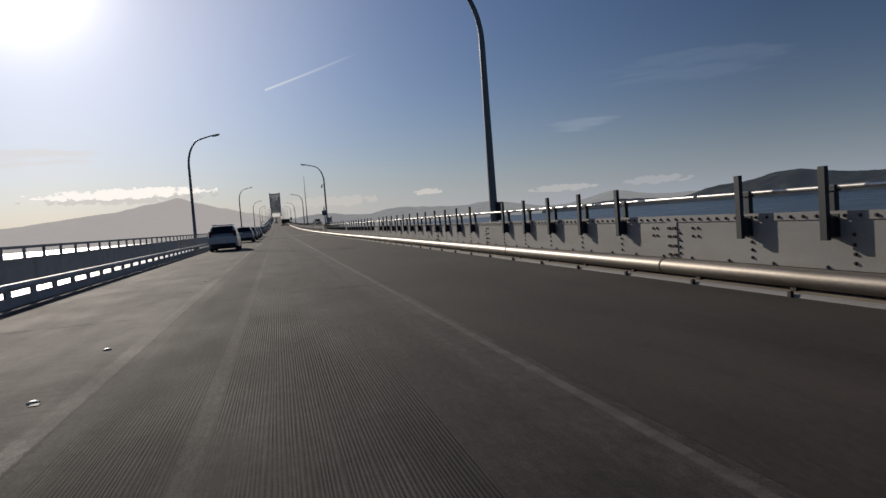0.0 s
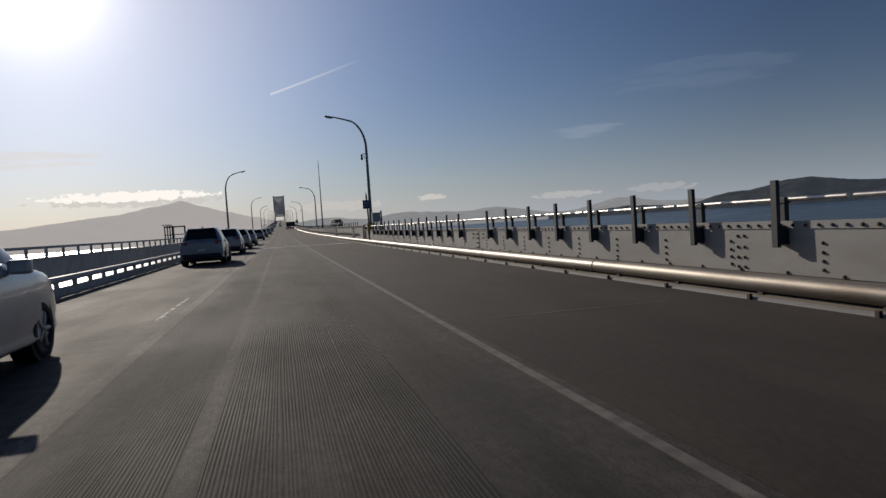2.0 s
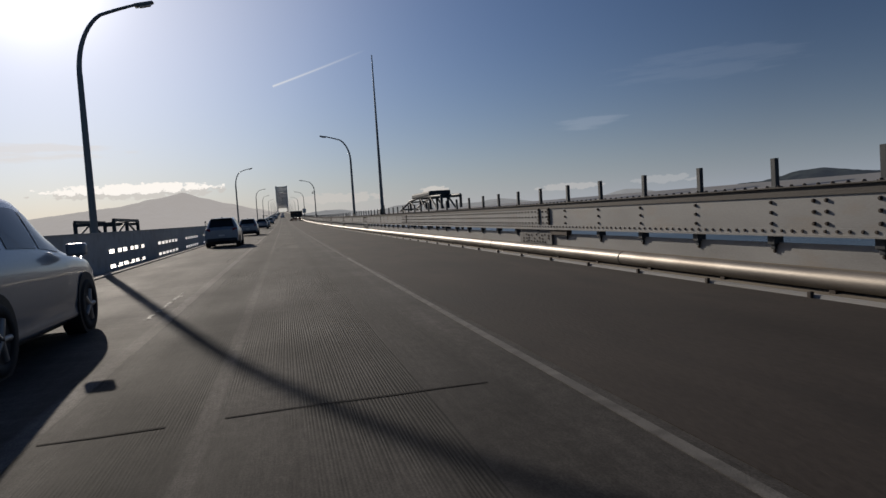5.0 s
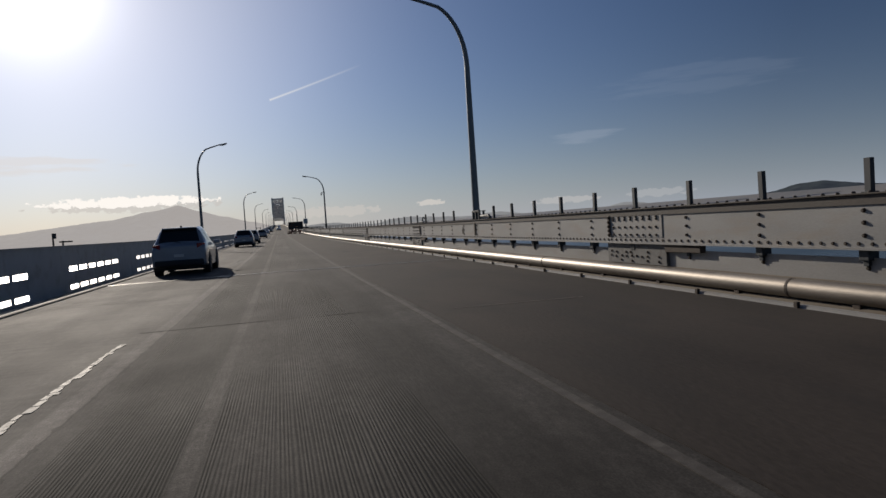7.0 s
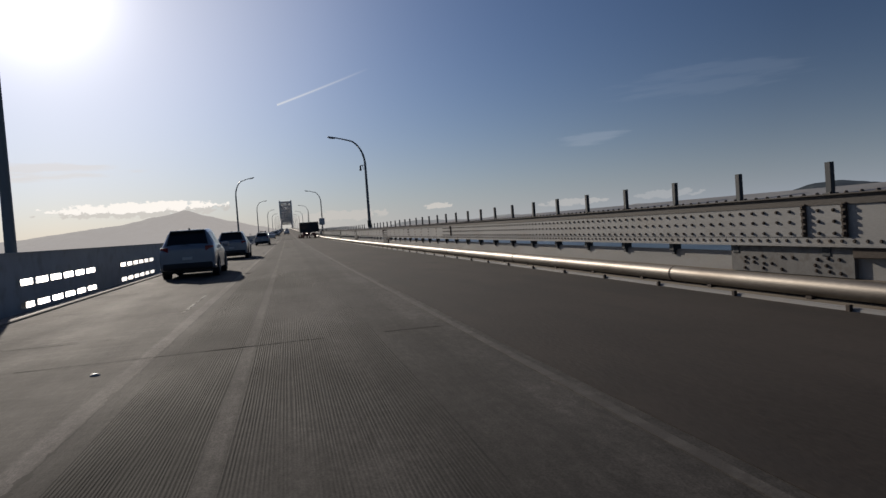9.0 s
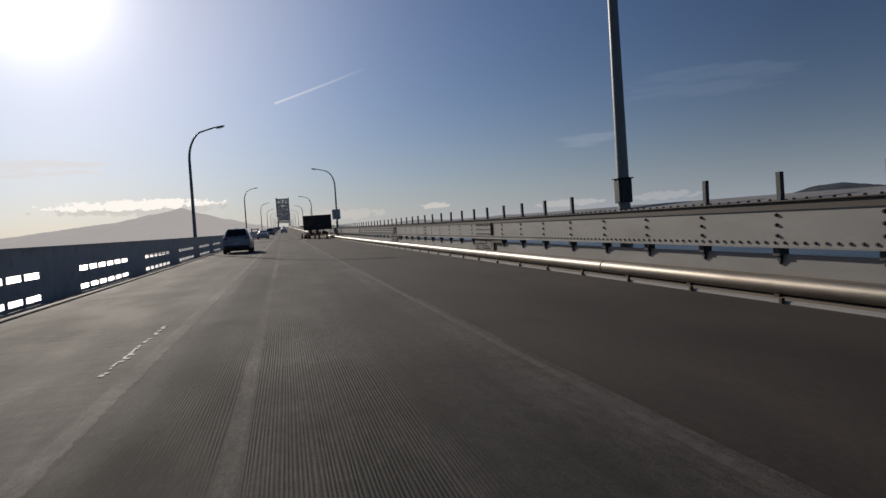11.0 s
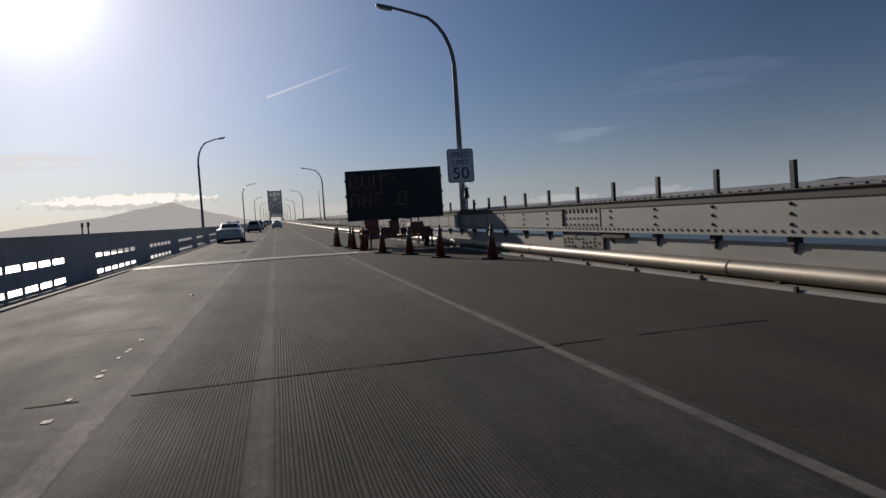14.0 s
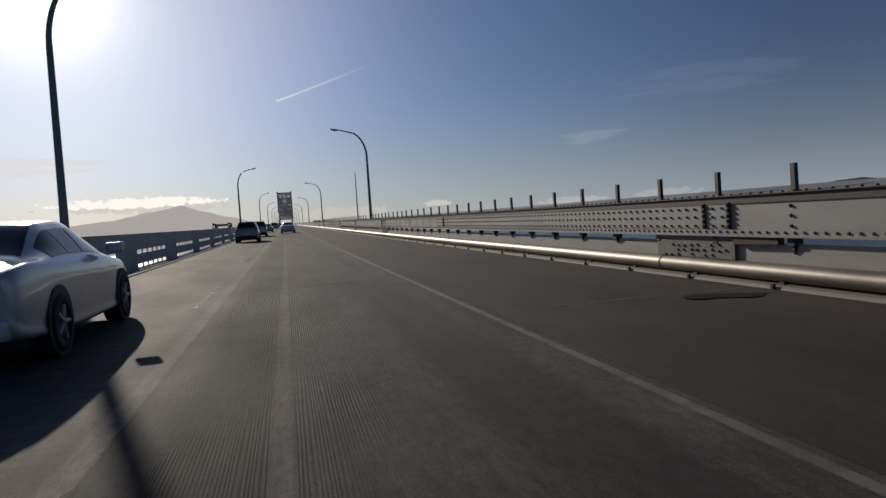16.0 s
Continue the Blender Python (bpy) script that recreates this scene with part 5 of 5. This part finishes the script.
for i, (x, y) in enumerate(spots):
    m = pose(x, y, deck(x, y) + .006, 0, 1.1, random.Random(i).uniform(0, 60))
    if i == 0:
        cone.matrix_basis = m
    else:
        copy_thing(cone, m)

# ---- vehicles ----
GLASS = bpy.data.materials.new("tinted_car_glass")
GLASS.use_nodes = True
gp = GLASS.node_tree.nodes["Principled BSDF"]
gp.inputs["Base Color"].default_value = (0.02, 0.025, 0.03, 1)
gp.inputs["Roughness"].default_value = 0.06
gp.inputs["Transmission Weight"].default_value = 0.35
gp.inputs["IOR"].default_value = 1.45
TAIL = material("red_tail_lamp", (0.25, 0.012, 0.012), 0.2, 0, 0.1, 8, 40, 0)
TRIM = material("black_plastic_trim", (0.02, 0.02, 0.022), 0.6, 0, 0.15, 6, 60, 0.1)
PLATE = material("licence_plate_white", (0.6, 0.6, 0.58), 0.5, 0, 0.05, 8, 40, 0)


def car_paint(name, colour, metal):
    m = material(name, colour, 0.32, metal, 0.06, 1.2, 200, 0.0, (colour[0] * .6, colour[1] * .57, colour[2] * .53), 0.25)
    p = m.node_tree.nodes["Principled BSDF"]
    p.inputs["Coat Weight"].default_value = 0.8
    p.inputs["Coat Roughness"].default_value = 0.06
    return m


def spline(vals, t):
    """Catmull-Rom through rows of numbers."""
    i = min(int(t), len(vals) - 2)
    f = t - i
    p0, p1, p2, p3 = vals[max(i - 1, 0)], vals[i], vals[i + 1], vals[min(i + 2, len(vals) - 1)]
    return [0.5 * (2 * b + (c - a) * f + (2 * a - 5 * b + 4 * c - d) * f * f + (3 * b - a - 3 * c + d) * f ** 3) for a, b, c, d in zip(p0, p1, p2, p3)]


# stations from tail to nose: y, underside, belt height, roof height, half width, roof half width
SHAPES = {
    "suv": dict(L=4.45, st=[(0.0, .36, .88, .96, .83, .64), (.05, .3, .96, 1.04, .885, .70), (.22, .27, 1.02, 1.12, .9, .70), (.52, .25, 1.04, 1.56, .915, .60), (.75, .24, 1.04, 1.63, .92, .60),
                            (1.6, .22, 1.03, 1.66, .92, .61), (2.3, .22, 1.0, 1.62, .92, .60), (2.75, .22, .98, 1.40, .92, .60), (3.25, .22, .96, 1.03, .91, .68), (3.9, .23, .88, .93, .88, .66), (4.3, .28, .72, .78, .8, .6), (4.45, .4, .58, .62, .66, .5)],
                rear=(2.05, 3.15), side=((3.2, 4.6), (4.75, 5.75), (5.85, 7.2)), front=(6.25, 7.8), wheels=(.85, 3.5), r=.34, tail_z=.98),
    "van": dict(L=4.75, st=[(0.0, .34, .92, 1.0, .88, .7), (.04, .28, .98, 1.06, .925, .74), (.18, .26, 1.04, 1.14, .94, .75), (.38, .24, 1.05, 1.6, .95, .68), (.6, .22, 1.05, 1.69, .955, .68),
                            (1.8, .2, 1.04, 1.73, .955, .69), (2.8, .2, 1.02, 1.68, .955, .67), (3.3, .2, 1.0, 1.45, .955, .66), (3.85, .2, .98, 1.05, .94, .7), (4.3, .22, .9, .94, .9, .68), (4.62, .28, .75, .79, .82, .62), (4.75, .4, .6, .64, .68, .5)],
                rear=(2.05, 3.15), side=((3.2, 4.6), (4.75, 5.75), (5.85, 7.2)), front=(6.25, 7.8), wheels=(.95, 3.8), r=.33, tail_z=1.15),
    "sedan": dict(L=4.7, st=[(0.0, .4, .84, .92, .8, .62), (.06, .32, .93, .99, .87, .7), (.35, .26, .98, 1.04, .9, .72), (.85, .23, .99, 1.08, .915, .66), (1.45, .21, .98, 1.38, .92, .57),
                             (1.85, .2, .97, 1.43, .92, .57), (2.4, .2, .96, 1.44, .92, .57), (2.85, .2, .94, 1.32, .92, .58), (3.4, .2, .92, .98, .91, .66), (4.1, .22, .83, .88, .88, .66), (4.55, .28, .68, .73, .8, .6), (4.7, .4, .55, .59, .66, .5)],
                  rear=(3.05, 4.05), side=((3.45, 4.5), (4.6, 5.6), (5.7, 7.3)), front=(6.6, 7.85), wheels=(1.0, 3.75), r=.33, tail_z=.86),
}


def car(kind, label, paint, x, y):
    """A car with its tail at y, facing along the bridge."""
    sh = SHAPES[kind]
    st = sh["st"]
    turn = math.degrees(math.atan((grade_z(y + 4) - grade_z(y)) / 4))
    c = thing("car", label, "car", "cars on the bridge", at=pose(x, y, deck(x, y + 1), turn, 0, 0))

    def ring(u):
        yy, zb, zk, zr, w, wr = spline(st, u)
        half = [(0, zb), (w * .9, zb), (w * .985, zb + .16), (w, zb + (zk - zb) * .6), (w * .955, zk), (wr + .02, zr - .055), (wr * .78, zr - .006), (0, zr + .012)]
        return yy, half

    def point(u, v, out=0.0):
        yy, half = ring(u)
        s = 1 if v >= 0 else -1
        hx, hz = spline(half, abs(v))
        hx2, hz2 = spline(half, min(abs(v) + .05, 6.999))
        hx1, hz1 = spline(half, max(abs(v) - .05, 0))
        nx, nz = hz2 - hz1, -(hx2 - hx1)
        k = math.hypot(nx, nz) or 1
        return Vector((s * (hx + out * nx / k), yy, hz + out * nz / k))

    bm = fresh()
    us = np.linspace(0, len(st) - 1.001, 56)
    vs = list(np.linspace(0, 7, 29))
    loop = [v for v in vs] + [-v for v in vs[-2:0:-1]]
    grid = [[bm.verts.new(point(u, v)) for v in loop] for u in us]
    n = len(loop)
    for a0, b0 in zip(grid, grid[1:]):
        for j in range(n):
            bm.faces.new((a0[j], a0[(j + 1) % n], b0[(j + 1) % n], b0[j])).smooth = True
    bm.faces.new(grid[0])
    bm.faces.new(grid[-1][::-1])
    bmesh.ops.recalc_face_normals(bm, faces=bm.faces)
    body = part("body", bm, paint, c)

    def pane(name, u0, u1, v0, v1, mat, parent, out=.006, both=False, nu=8, nv=8):
        bm = fresh()
        if both:
            vv = list(np.linspace(v0, v1, nv)) + [-q for q in np.linspace(v1, v0, nv)[1:]]
        else:
            vv = list(np.linspace(v0, v1, nv))
        g = [[bm.verts.new(point(u, v, out)) for v in vv] for u in np.linspace(u0, u1, nu)]
        for a0, b0 in zip(g, g[1:]):
            for j in range(len(vv) - 1):
                bm.faces.new((a0[j], a0[j + 1], b0[j + 1], b0[j])).smooth = True
        bmesh.ops.recalc_face_normals(bm, faces=bm.faces)
        return part(name, bm, mat, parent)

    rw = pane("rear_window", sh["rear"][0], sh["rear"][1], 5.35, 7, GLASS, c, both=True)
    pane("windscreen", sh["front"][0], sh["front"][1], 5.35, 7, GLASS, c, both=True)
    for s in (1, -1):
        for u0, u1 in sh["side"]:
            pane("side_window", u0, u1, s * 4.18, s * 4.86, GLASS, c)
    tz = sh["tail_z"]
    for s in (1, -1):
        bm = fresh()
        tw, th = {"van": (.09, .2), "suv": (.13, .085), "sedan": (.16, .08)}[kind]
        tx = {"van": .8, "suv": .72, "sedan": .66}[kind]
        vsx = box(bm, s * tx - tw, s * tx + tw, -.02, .16, tz - th, tz + th, .03)
        for v in vsx:
            v.co.y += max(0, abs(v.co.x) - tx + tw) * .35 + max(0, v.co.z - 1.05) * .35
        part("tail_lamp", bm, TAIL, c, "red tail lamp")
        bm = fresh()
        vsx = box(bm, s * 1.02 - .11, s * 1.02 + .11, 0, .1, 0, .15, .035)
        bmesh.ops.translate(bm, vec=(0, sh["L"] * .635, .98), verts=bm.verts)
        part("mirror", bm, paint, c)
        for yy in sh["wheels"]:
            bm = fresh()
            tube(bm, [(s * .7, yy, sh["r"] + .02), (s * .926, yy, sh["r"] + .02)], sh["r"] + .055, 28)
            part("wheel_arch", bm, TRIM, c)
            wheel(c, s * .835, yy, sh["r"], sh["r"], .22, s)
    bm = fresh()
    box(bm, -.8, .8, -.05, .16, .3, .52, .06)
    part("bumper", bm, TRIM if kind != "sedan" else paint, c)
    bm = fresh()
    box(bm, -.16, .16, -.03, .04, .62 if kind != "sedan" else .7, .72 if kind != "sedan" else .8, .004)
    part("number_plate", bm, PLATE, c, "plain number plate")
    if kind == "sedan":
        bm = fresh()
        box(bm, -.5, .5, -.012, .06, .855, .875, .006)
        part("chrome_strip", bm, PIPE, c, "chrome strip")
        bm = fresh()
        box(bm, .52, .62, -.055, .05, .3, .38, .01)
        part("exhaust", bm, PIPE, c)
    else:
        bm = fresh()
        zr = st[3][3]
        vsx = box(bm, -.56, .56, -.12, .12, -.02, .02, .015)
        bmesh.ops.translate(bm, vec=(0, st[3][0] + .02, zr + .055), verts=bm.verts)
        part("spoiler", bm, paint, c)
        bm = fresh()
        tube(bm, [(.05, -.005, 0), (-.2, -.005, .05)], .012, 6)
        bmesh.ops.translate(bm, vec=(0, .2, 1.11), verts=bm.verts)
        part("wiper", bm, TRIM, rw)
    bm = fresh()
    vsx = box(bm, -.03, .03, -.12, .1, 0, .06, .02)
    for v in vsx:
        if v.co.z > .03:
            v.co.y = v.co.y * .3 - .06
    bmesh.ops.translate(bm, vec=(0, st[4][0] + (.3 if kind != "sedan" else .1), spline(st, 4.3)[3] + .0), verts=bm.verts)
    part("aerial_fin", bm, TRIM, c)
    if kind == "van":
        for s in (1, -1):
            bm = fresh()
            tube(bm, [(s * .6, .7, 1.68), (s * .6, .75, 1.74), (s * .6, 2.6, 1.77), (s * .6, 2.7, 1.7)], .018, 8)
            part("roof_rail", bm, TRIM, c)
        for yy in (.95, 1.6):
            bm = fresh()
            tube(bm, [(-.6, yy, 1.75), (.6, yy, 1.75)], .018, 8)
            part("crossbar", bm, TRIM, c)
    bm = fresh()
    box(bm, -.78, .78, .3, sh["L"] - .4, .16, .3, .03)
    part("underbody", bm, TRIM, c)
    return c


SILVER = car_paint("silver_car_paint", (0.48, 0.49, 0.51), 0.4)
SLATE = car_paint("dark_blue_grey_car_paint", (0.27, 0.295, 0.335), 0.25)
WHITE_CAR = car_paint("pale_silver_car_paint", (0.55, 0.56, 0.57), 0.3)
LANE = -3.5
car("van", "silver minivan with roof rails in the fast lane", SILVER, -3.55, 49.4)
car("suv", "dark blue-grey hatchback with a rear spoiler, in the fast lane", SLATE, -3.4, 88.8)
car("suv", "dark blue-grey hatchback in the fast lane", SLATE, -3.4, 75.2)
car("suv", "dark blue-grey hatchback in the fast lane", SLATE, -3.4, 100.2)
car("suv", "dark blue-grey hatchback in the fast lane", SLATE, -3.4, 113.9)
car("suv", "dark blue-grey hatchback in the fast lane", SLATE, -3.4, 146.55)
car("suv", "dark blue-grey hatchback in the fast lane", SLATE, -3.4, 174.2)
car("suv", "dark blue-grey hatchback in the fast lane", SLATE, -3.4, 234.22)
car("suv", "dark blue-grey hatchback in the fast lane", SLATE, -3.4, 216.27)
car("suv", "dark blue-grey hatchback in the fast lane", SLATE, -3.3, 281.0)
car("sedan", "pale silver sedan with a chrome boot strip, in the fast lane", WHITE_CAR, -3.75, 349.9)
car("suv", "dark blue-grey hatchback in the fast lane", SLATE, LANE, 397.0)
car("van", "silver minivan with roof rails in the fast lane", SILVER, LANE, 419.0)
car("sedan", "dark sedan far ahead in the fast lane", SLATE, LANE, 454.87)
car("sedan", "pale silver sedan far ahead in the slow lane", WHITE_CAR, -0.2, 430.86)
for i, (x, y) in enumerate(((LANE, 520.0), (LANE, 575.0), (0, 610.0), (LANE, 660.0), (0, 735.0), (LANE, 760.0))):
    car(("van", "suv", "sedan")[i % 3], "car far ahead on the climbing deck", (SLATE, SILVER, WHITE_CAR)[i % 3], x, y)

# ---- through-truss tower far ahead ----
# base made pale to imitate haze over the distance
TRUSS = material("haze_pale_truss_steel", (0.7, 0.66, 0.62), 0.7, 0, 0.1, 0.2, 4, 0.1)
TY, TX = 1225.0, 0.6
tower = thing("truss_tower", "tall grey steel truss tower straddling the far deck", "bridge tower", at=pose(TX, TY, grade_z(TY)))
HW, HT = 8.6, 43.0
for s in (-1, 1):
    bm = fresh()
    box(bm, s * HW - .9, s * HW + .9, -1.2, 1.2, -3, HT, .05)
    part("leg", bm, TRUSS, tower)
for z in (12, 17.5, 23, 28.5, 34, HT - 1.5):
    bm = fresh()
    box(bm, -HW, HW, -.8, .8, z - .7, z + .7)
    part("strut", bm, TRUSS, tower)
for z0, z1 in ((12, 17.5), (17.5, 23), (23, 28.5), (28.5, 34), (34, HT - 1.5)):
    for s in (-1, 1):
        bm = fresh()
        tube(bm, [(-s * HW, 0, z0), (s * HW, 0, z1)], .5, 6)
        part("diagonal", bm, TRUSS, tower)
for i in range(1, 13):
    yy = i * 11.0
    zt = max(20, HT - i * 1.6)
    for s in (-1, 1):
        bm = fresh()
        box(bm, s * HW - .8, s * HW + .8, yy - .6, yy + .6, -2, zt)
        part("hanger", bm, TRUSS, tower)
        bm = fresh()
        tube(bm, [(s * HW, yy, zt), (s * HW, yy - 11, min(HT, zt + 1.6))], .8, 6)
        part("top_chord", bm, TRUSS, tower)
        bm = fresh()
        tube(bm, [(-s * HW, yy, 9 + i * .4), (s * HW, yy, zt - .5)], .7, 6)
        part("sway_brace", bm, TRUSS, tower)
    for z in (9 + (i * 2.3) % 4, 15 + (i * 1.7) % 4, 22 + (i * 3.1) % 4, zt - .8):
        bm = fresh()
        box(bm, -HW, HW, yy - .4, yy + .4, z - .8, z + .8)
        part("portal", bm, TRUSS, tower)
bm = fresh()
for s in (-1, 1):
    tube(bm, [(s * HW, 0, HT), (s * (HW - 3.5), 0, HT - 4.5)], .6, 6)
part("knee_brace", bm, TRUSS, tower)
# side trusses rising to the tower
for s in (-1, 1):
    t = thing("side_truss", "grey steel truss rising from the deck towards the tower", "bridge truss", "side trusses", at=pose(TX + s * HW, TY, grade_z(TY)))
    for i in range(1, 9):
        y0, y1 = -i * 14.0, -(i - 1) * 14.0
        h0, h1 = 16 * (1 - i / 9) ** 1.5, 16 * (1 - (i - 1) / 9) ** 1.5
        g0, g1 = grade_z(TY + y0) - grade_z(TY), grade_z(TY + y1) - grade_z(TY)
        bm = fresh()
        tube(bm, [(0, y0, g0 + h0), (0, y1, g1 + h1)], .6, 6)
        part("chord", bm, TRUSS, t)
        bm = fresh()
        tube(bm, [(0, y0, g0 - .5), (0, y0, g0 + h0)], .4, 6)
        part("vertical", bm, TRUSS, t)
        bm = fresh()
        tube(bm, [(0, y0, g0 - .5), (0, y1, g1 + h1)], .35, 6)
        part("diagonal", bm, TRUSS, t)

# ---- piers under the deck ----
PIER = material("pier_concrete", (0.3, 0.29, 0.27), 0.85, 0, 0.2, 0.3, 8, 0.2)
for y in np.arange(-20, 1500, 75.58):
    p = thing("pier", "tall grey concrete bridge pier standing in the bay", "bridge pier", "piers under the deck", "structure", at=pose(0, y, 0))
    for x in (-4.5, 5.0):
        bm = fresh()
        tube(bm, [(x, 0, -26), (x, 0, grade_z(y) - 1.6)], 1.3, 16, r2=1.0)
        part("column", bm, PIER, p)
    bm = fresh()
    box(bm, -6.5, 7.2, -1.2, 1.2, grade_z(y) - 1.9, grade_z(y) - .7, .1)
    part("pier_cap", bm, PIER, p)


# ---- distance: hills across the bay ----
def hill_material(name, colour, haze_glow, strength):
    """Wooded hillside, with the haze before it put in as an even glow."""
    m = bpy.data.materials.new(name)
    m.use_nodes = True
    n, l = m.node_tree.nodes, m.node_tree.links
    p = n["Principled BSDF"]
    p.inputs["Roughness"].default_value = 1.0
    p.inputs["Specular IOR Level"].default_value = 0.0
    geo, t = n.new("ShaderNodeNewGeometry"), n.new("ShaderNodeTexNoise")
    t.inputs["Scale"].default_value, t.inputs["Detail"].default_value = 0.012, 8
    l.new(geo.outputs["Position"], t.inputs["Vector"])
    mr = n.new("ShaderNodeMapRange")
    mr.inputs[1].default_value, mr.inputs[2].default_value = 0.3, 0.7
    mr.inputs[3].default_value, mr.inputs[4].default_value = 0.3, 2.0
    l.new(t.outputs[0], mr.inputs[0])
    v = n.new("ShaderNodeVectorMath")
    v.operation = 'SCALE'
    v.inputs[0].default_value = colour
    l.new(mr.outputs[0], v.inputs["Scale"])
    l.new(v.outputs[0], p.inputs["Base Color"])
    # emission imitates sunlit haze; the hills give off no light themselves
    p.inputs["Emission Color"].default_value = (*haze_glow, 1)
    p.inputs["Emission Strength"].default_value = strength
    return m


def ridge(name, label, az0, az1, dist, height, mat, seed, rough=0.06):
    """A range of hills: height(azimuth in degrees) is the crest's angle in degrees seen from the bridge's middle."""
    bm = fresh()
    n, m = 260, 7
    cols = []
    for i in range(n + 1):
        az = az0 + (az1 - az0) * i / n
        crest = max(0.02, height(az) + rough * noise.fractal(Vector((az * .9, seed, 0)), 0.9, 2.1, 6))
        col = []
        for j in range(m):
            k = j / (m - 1)
            d = dist * (1 - 0.10 * (1 - k) + .012 * noise.noise(Vector((az * .6, k * 3, seed))))
            zz = -24 + (math.tan(radians(crest)) * dist + 26) * (1 - (1 - k) ** 1.4)
            a0 = radians(az)
            col.append(bm.verts.new((math.sin(a0) * d, 170 + math.cos(a0) * d, zz)))
        cols.append(col)
    for a0, b0 in zip(cols, cols[1:]):
        for j in range(m - 1):
            bm.faces.new((a0[j], b0[j], b0[j + 1], a0[j + 1])).smooth = True
    return tagged(part(name, bm, mat), label, "hills", kind="structure")


def bump(az, at, h, w):
    return h * math.exp(-((az - at) / w) ** 2)


def mountain(az):
    if az < -8:
        h = 2.82 + .105 * (az + 8)
    elif az < -4:
        h = 2.82 - .2 * (az + 8)
    else:
        h = 2.02 - .26 * (az + 4)
    return h + bump(az, -7.9, .42, 1.25) + bump(az, -10.4, .2, 1.3) + bump(az, -5.8, .12, 1.0)


def middle(az):
    return .55 + bump(az, 4, .5, 3) + bump(az, 10.8, .55, 2.2) + bump(az, 19, .5, 3) + bump(az, 30.3, .6, 2.2) + bump(az, 14, .35, 2) - bump(az, 24.8, .3, 2.5)


def near_hill(az):
    return .02 + bump(az, 43.8, 1.45, 4.0) + bump(az, 38.5, .55, 2.0) + bump(az, 52, 1.0, 6) + bump(az, 31, .35, 3.0)


ridge("backdrop_1", "hazy grey mountain with a peaked summit across the bay", -48, 6, 4600, mountain, hill_material("mountain_haze_glow", (0.07, 0.075, 0.06), (0.505, 0.48, 0.475), .75), 3.0)
ridge("backdrop_2", "low hazy blue-grey hills across the bay", -4, 40, 4450, middle, hill_material("hills_haze_glow", (0.06, 0.07, 0.06), (0.42, 0.43, 0.46), .52), 7.0)
ridge("backdrop_3", "dark wooded hills across the water", 24, 75, 4200, near_hill, hill_material("dark_hills_haze_glow", (0.03, 0.035, 0.03), (0.2, 0.24, 0.32), .13), 11.0)
bm = fresh()
n = 160
low, high = [], []
for i in range(n + 1):
    az = radians(75 + (312 - 75) * i / n)
    low.append(bm.verts.new((math.sin(az) * 4500, 170 + math.cos(az) * 4500, -26)))
    high.append(bm.verts.new((math.sin(az) * 4500, 170 + math.cos(az) * 4500, 30 + 40 * noise.noise(Vector((i * .13, 2, 0))))))
for i in range(n):
    bm.faces.new((low[i], low[i + 1], high[i + 1], high[i]))
tagged(part("backdrop_4", bm, bpy.data.materials["hills_haze_glow"]), "low hazy shore closing the bay behind", "hills", kind="structure")
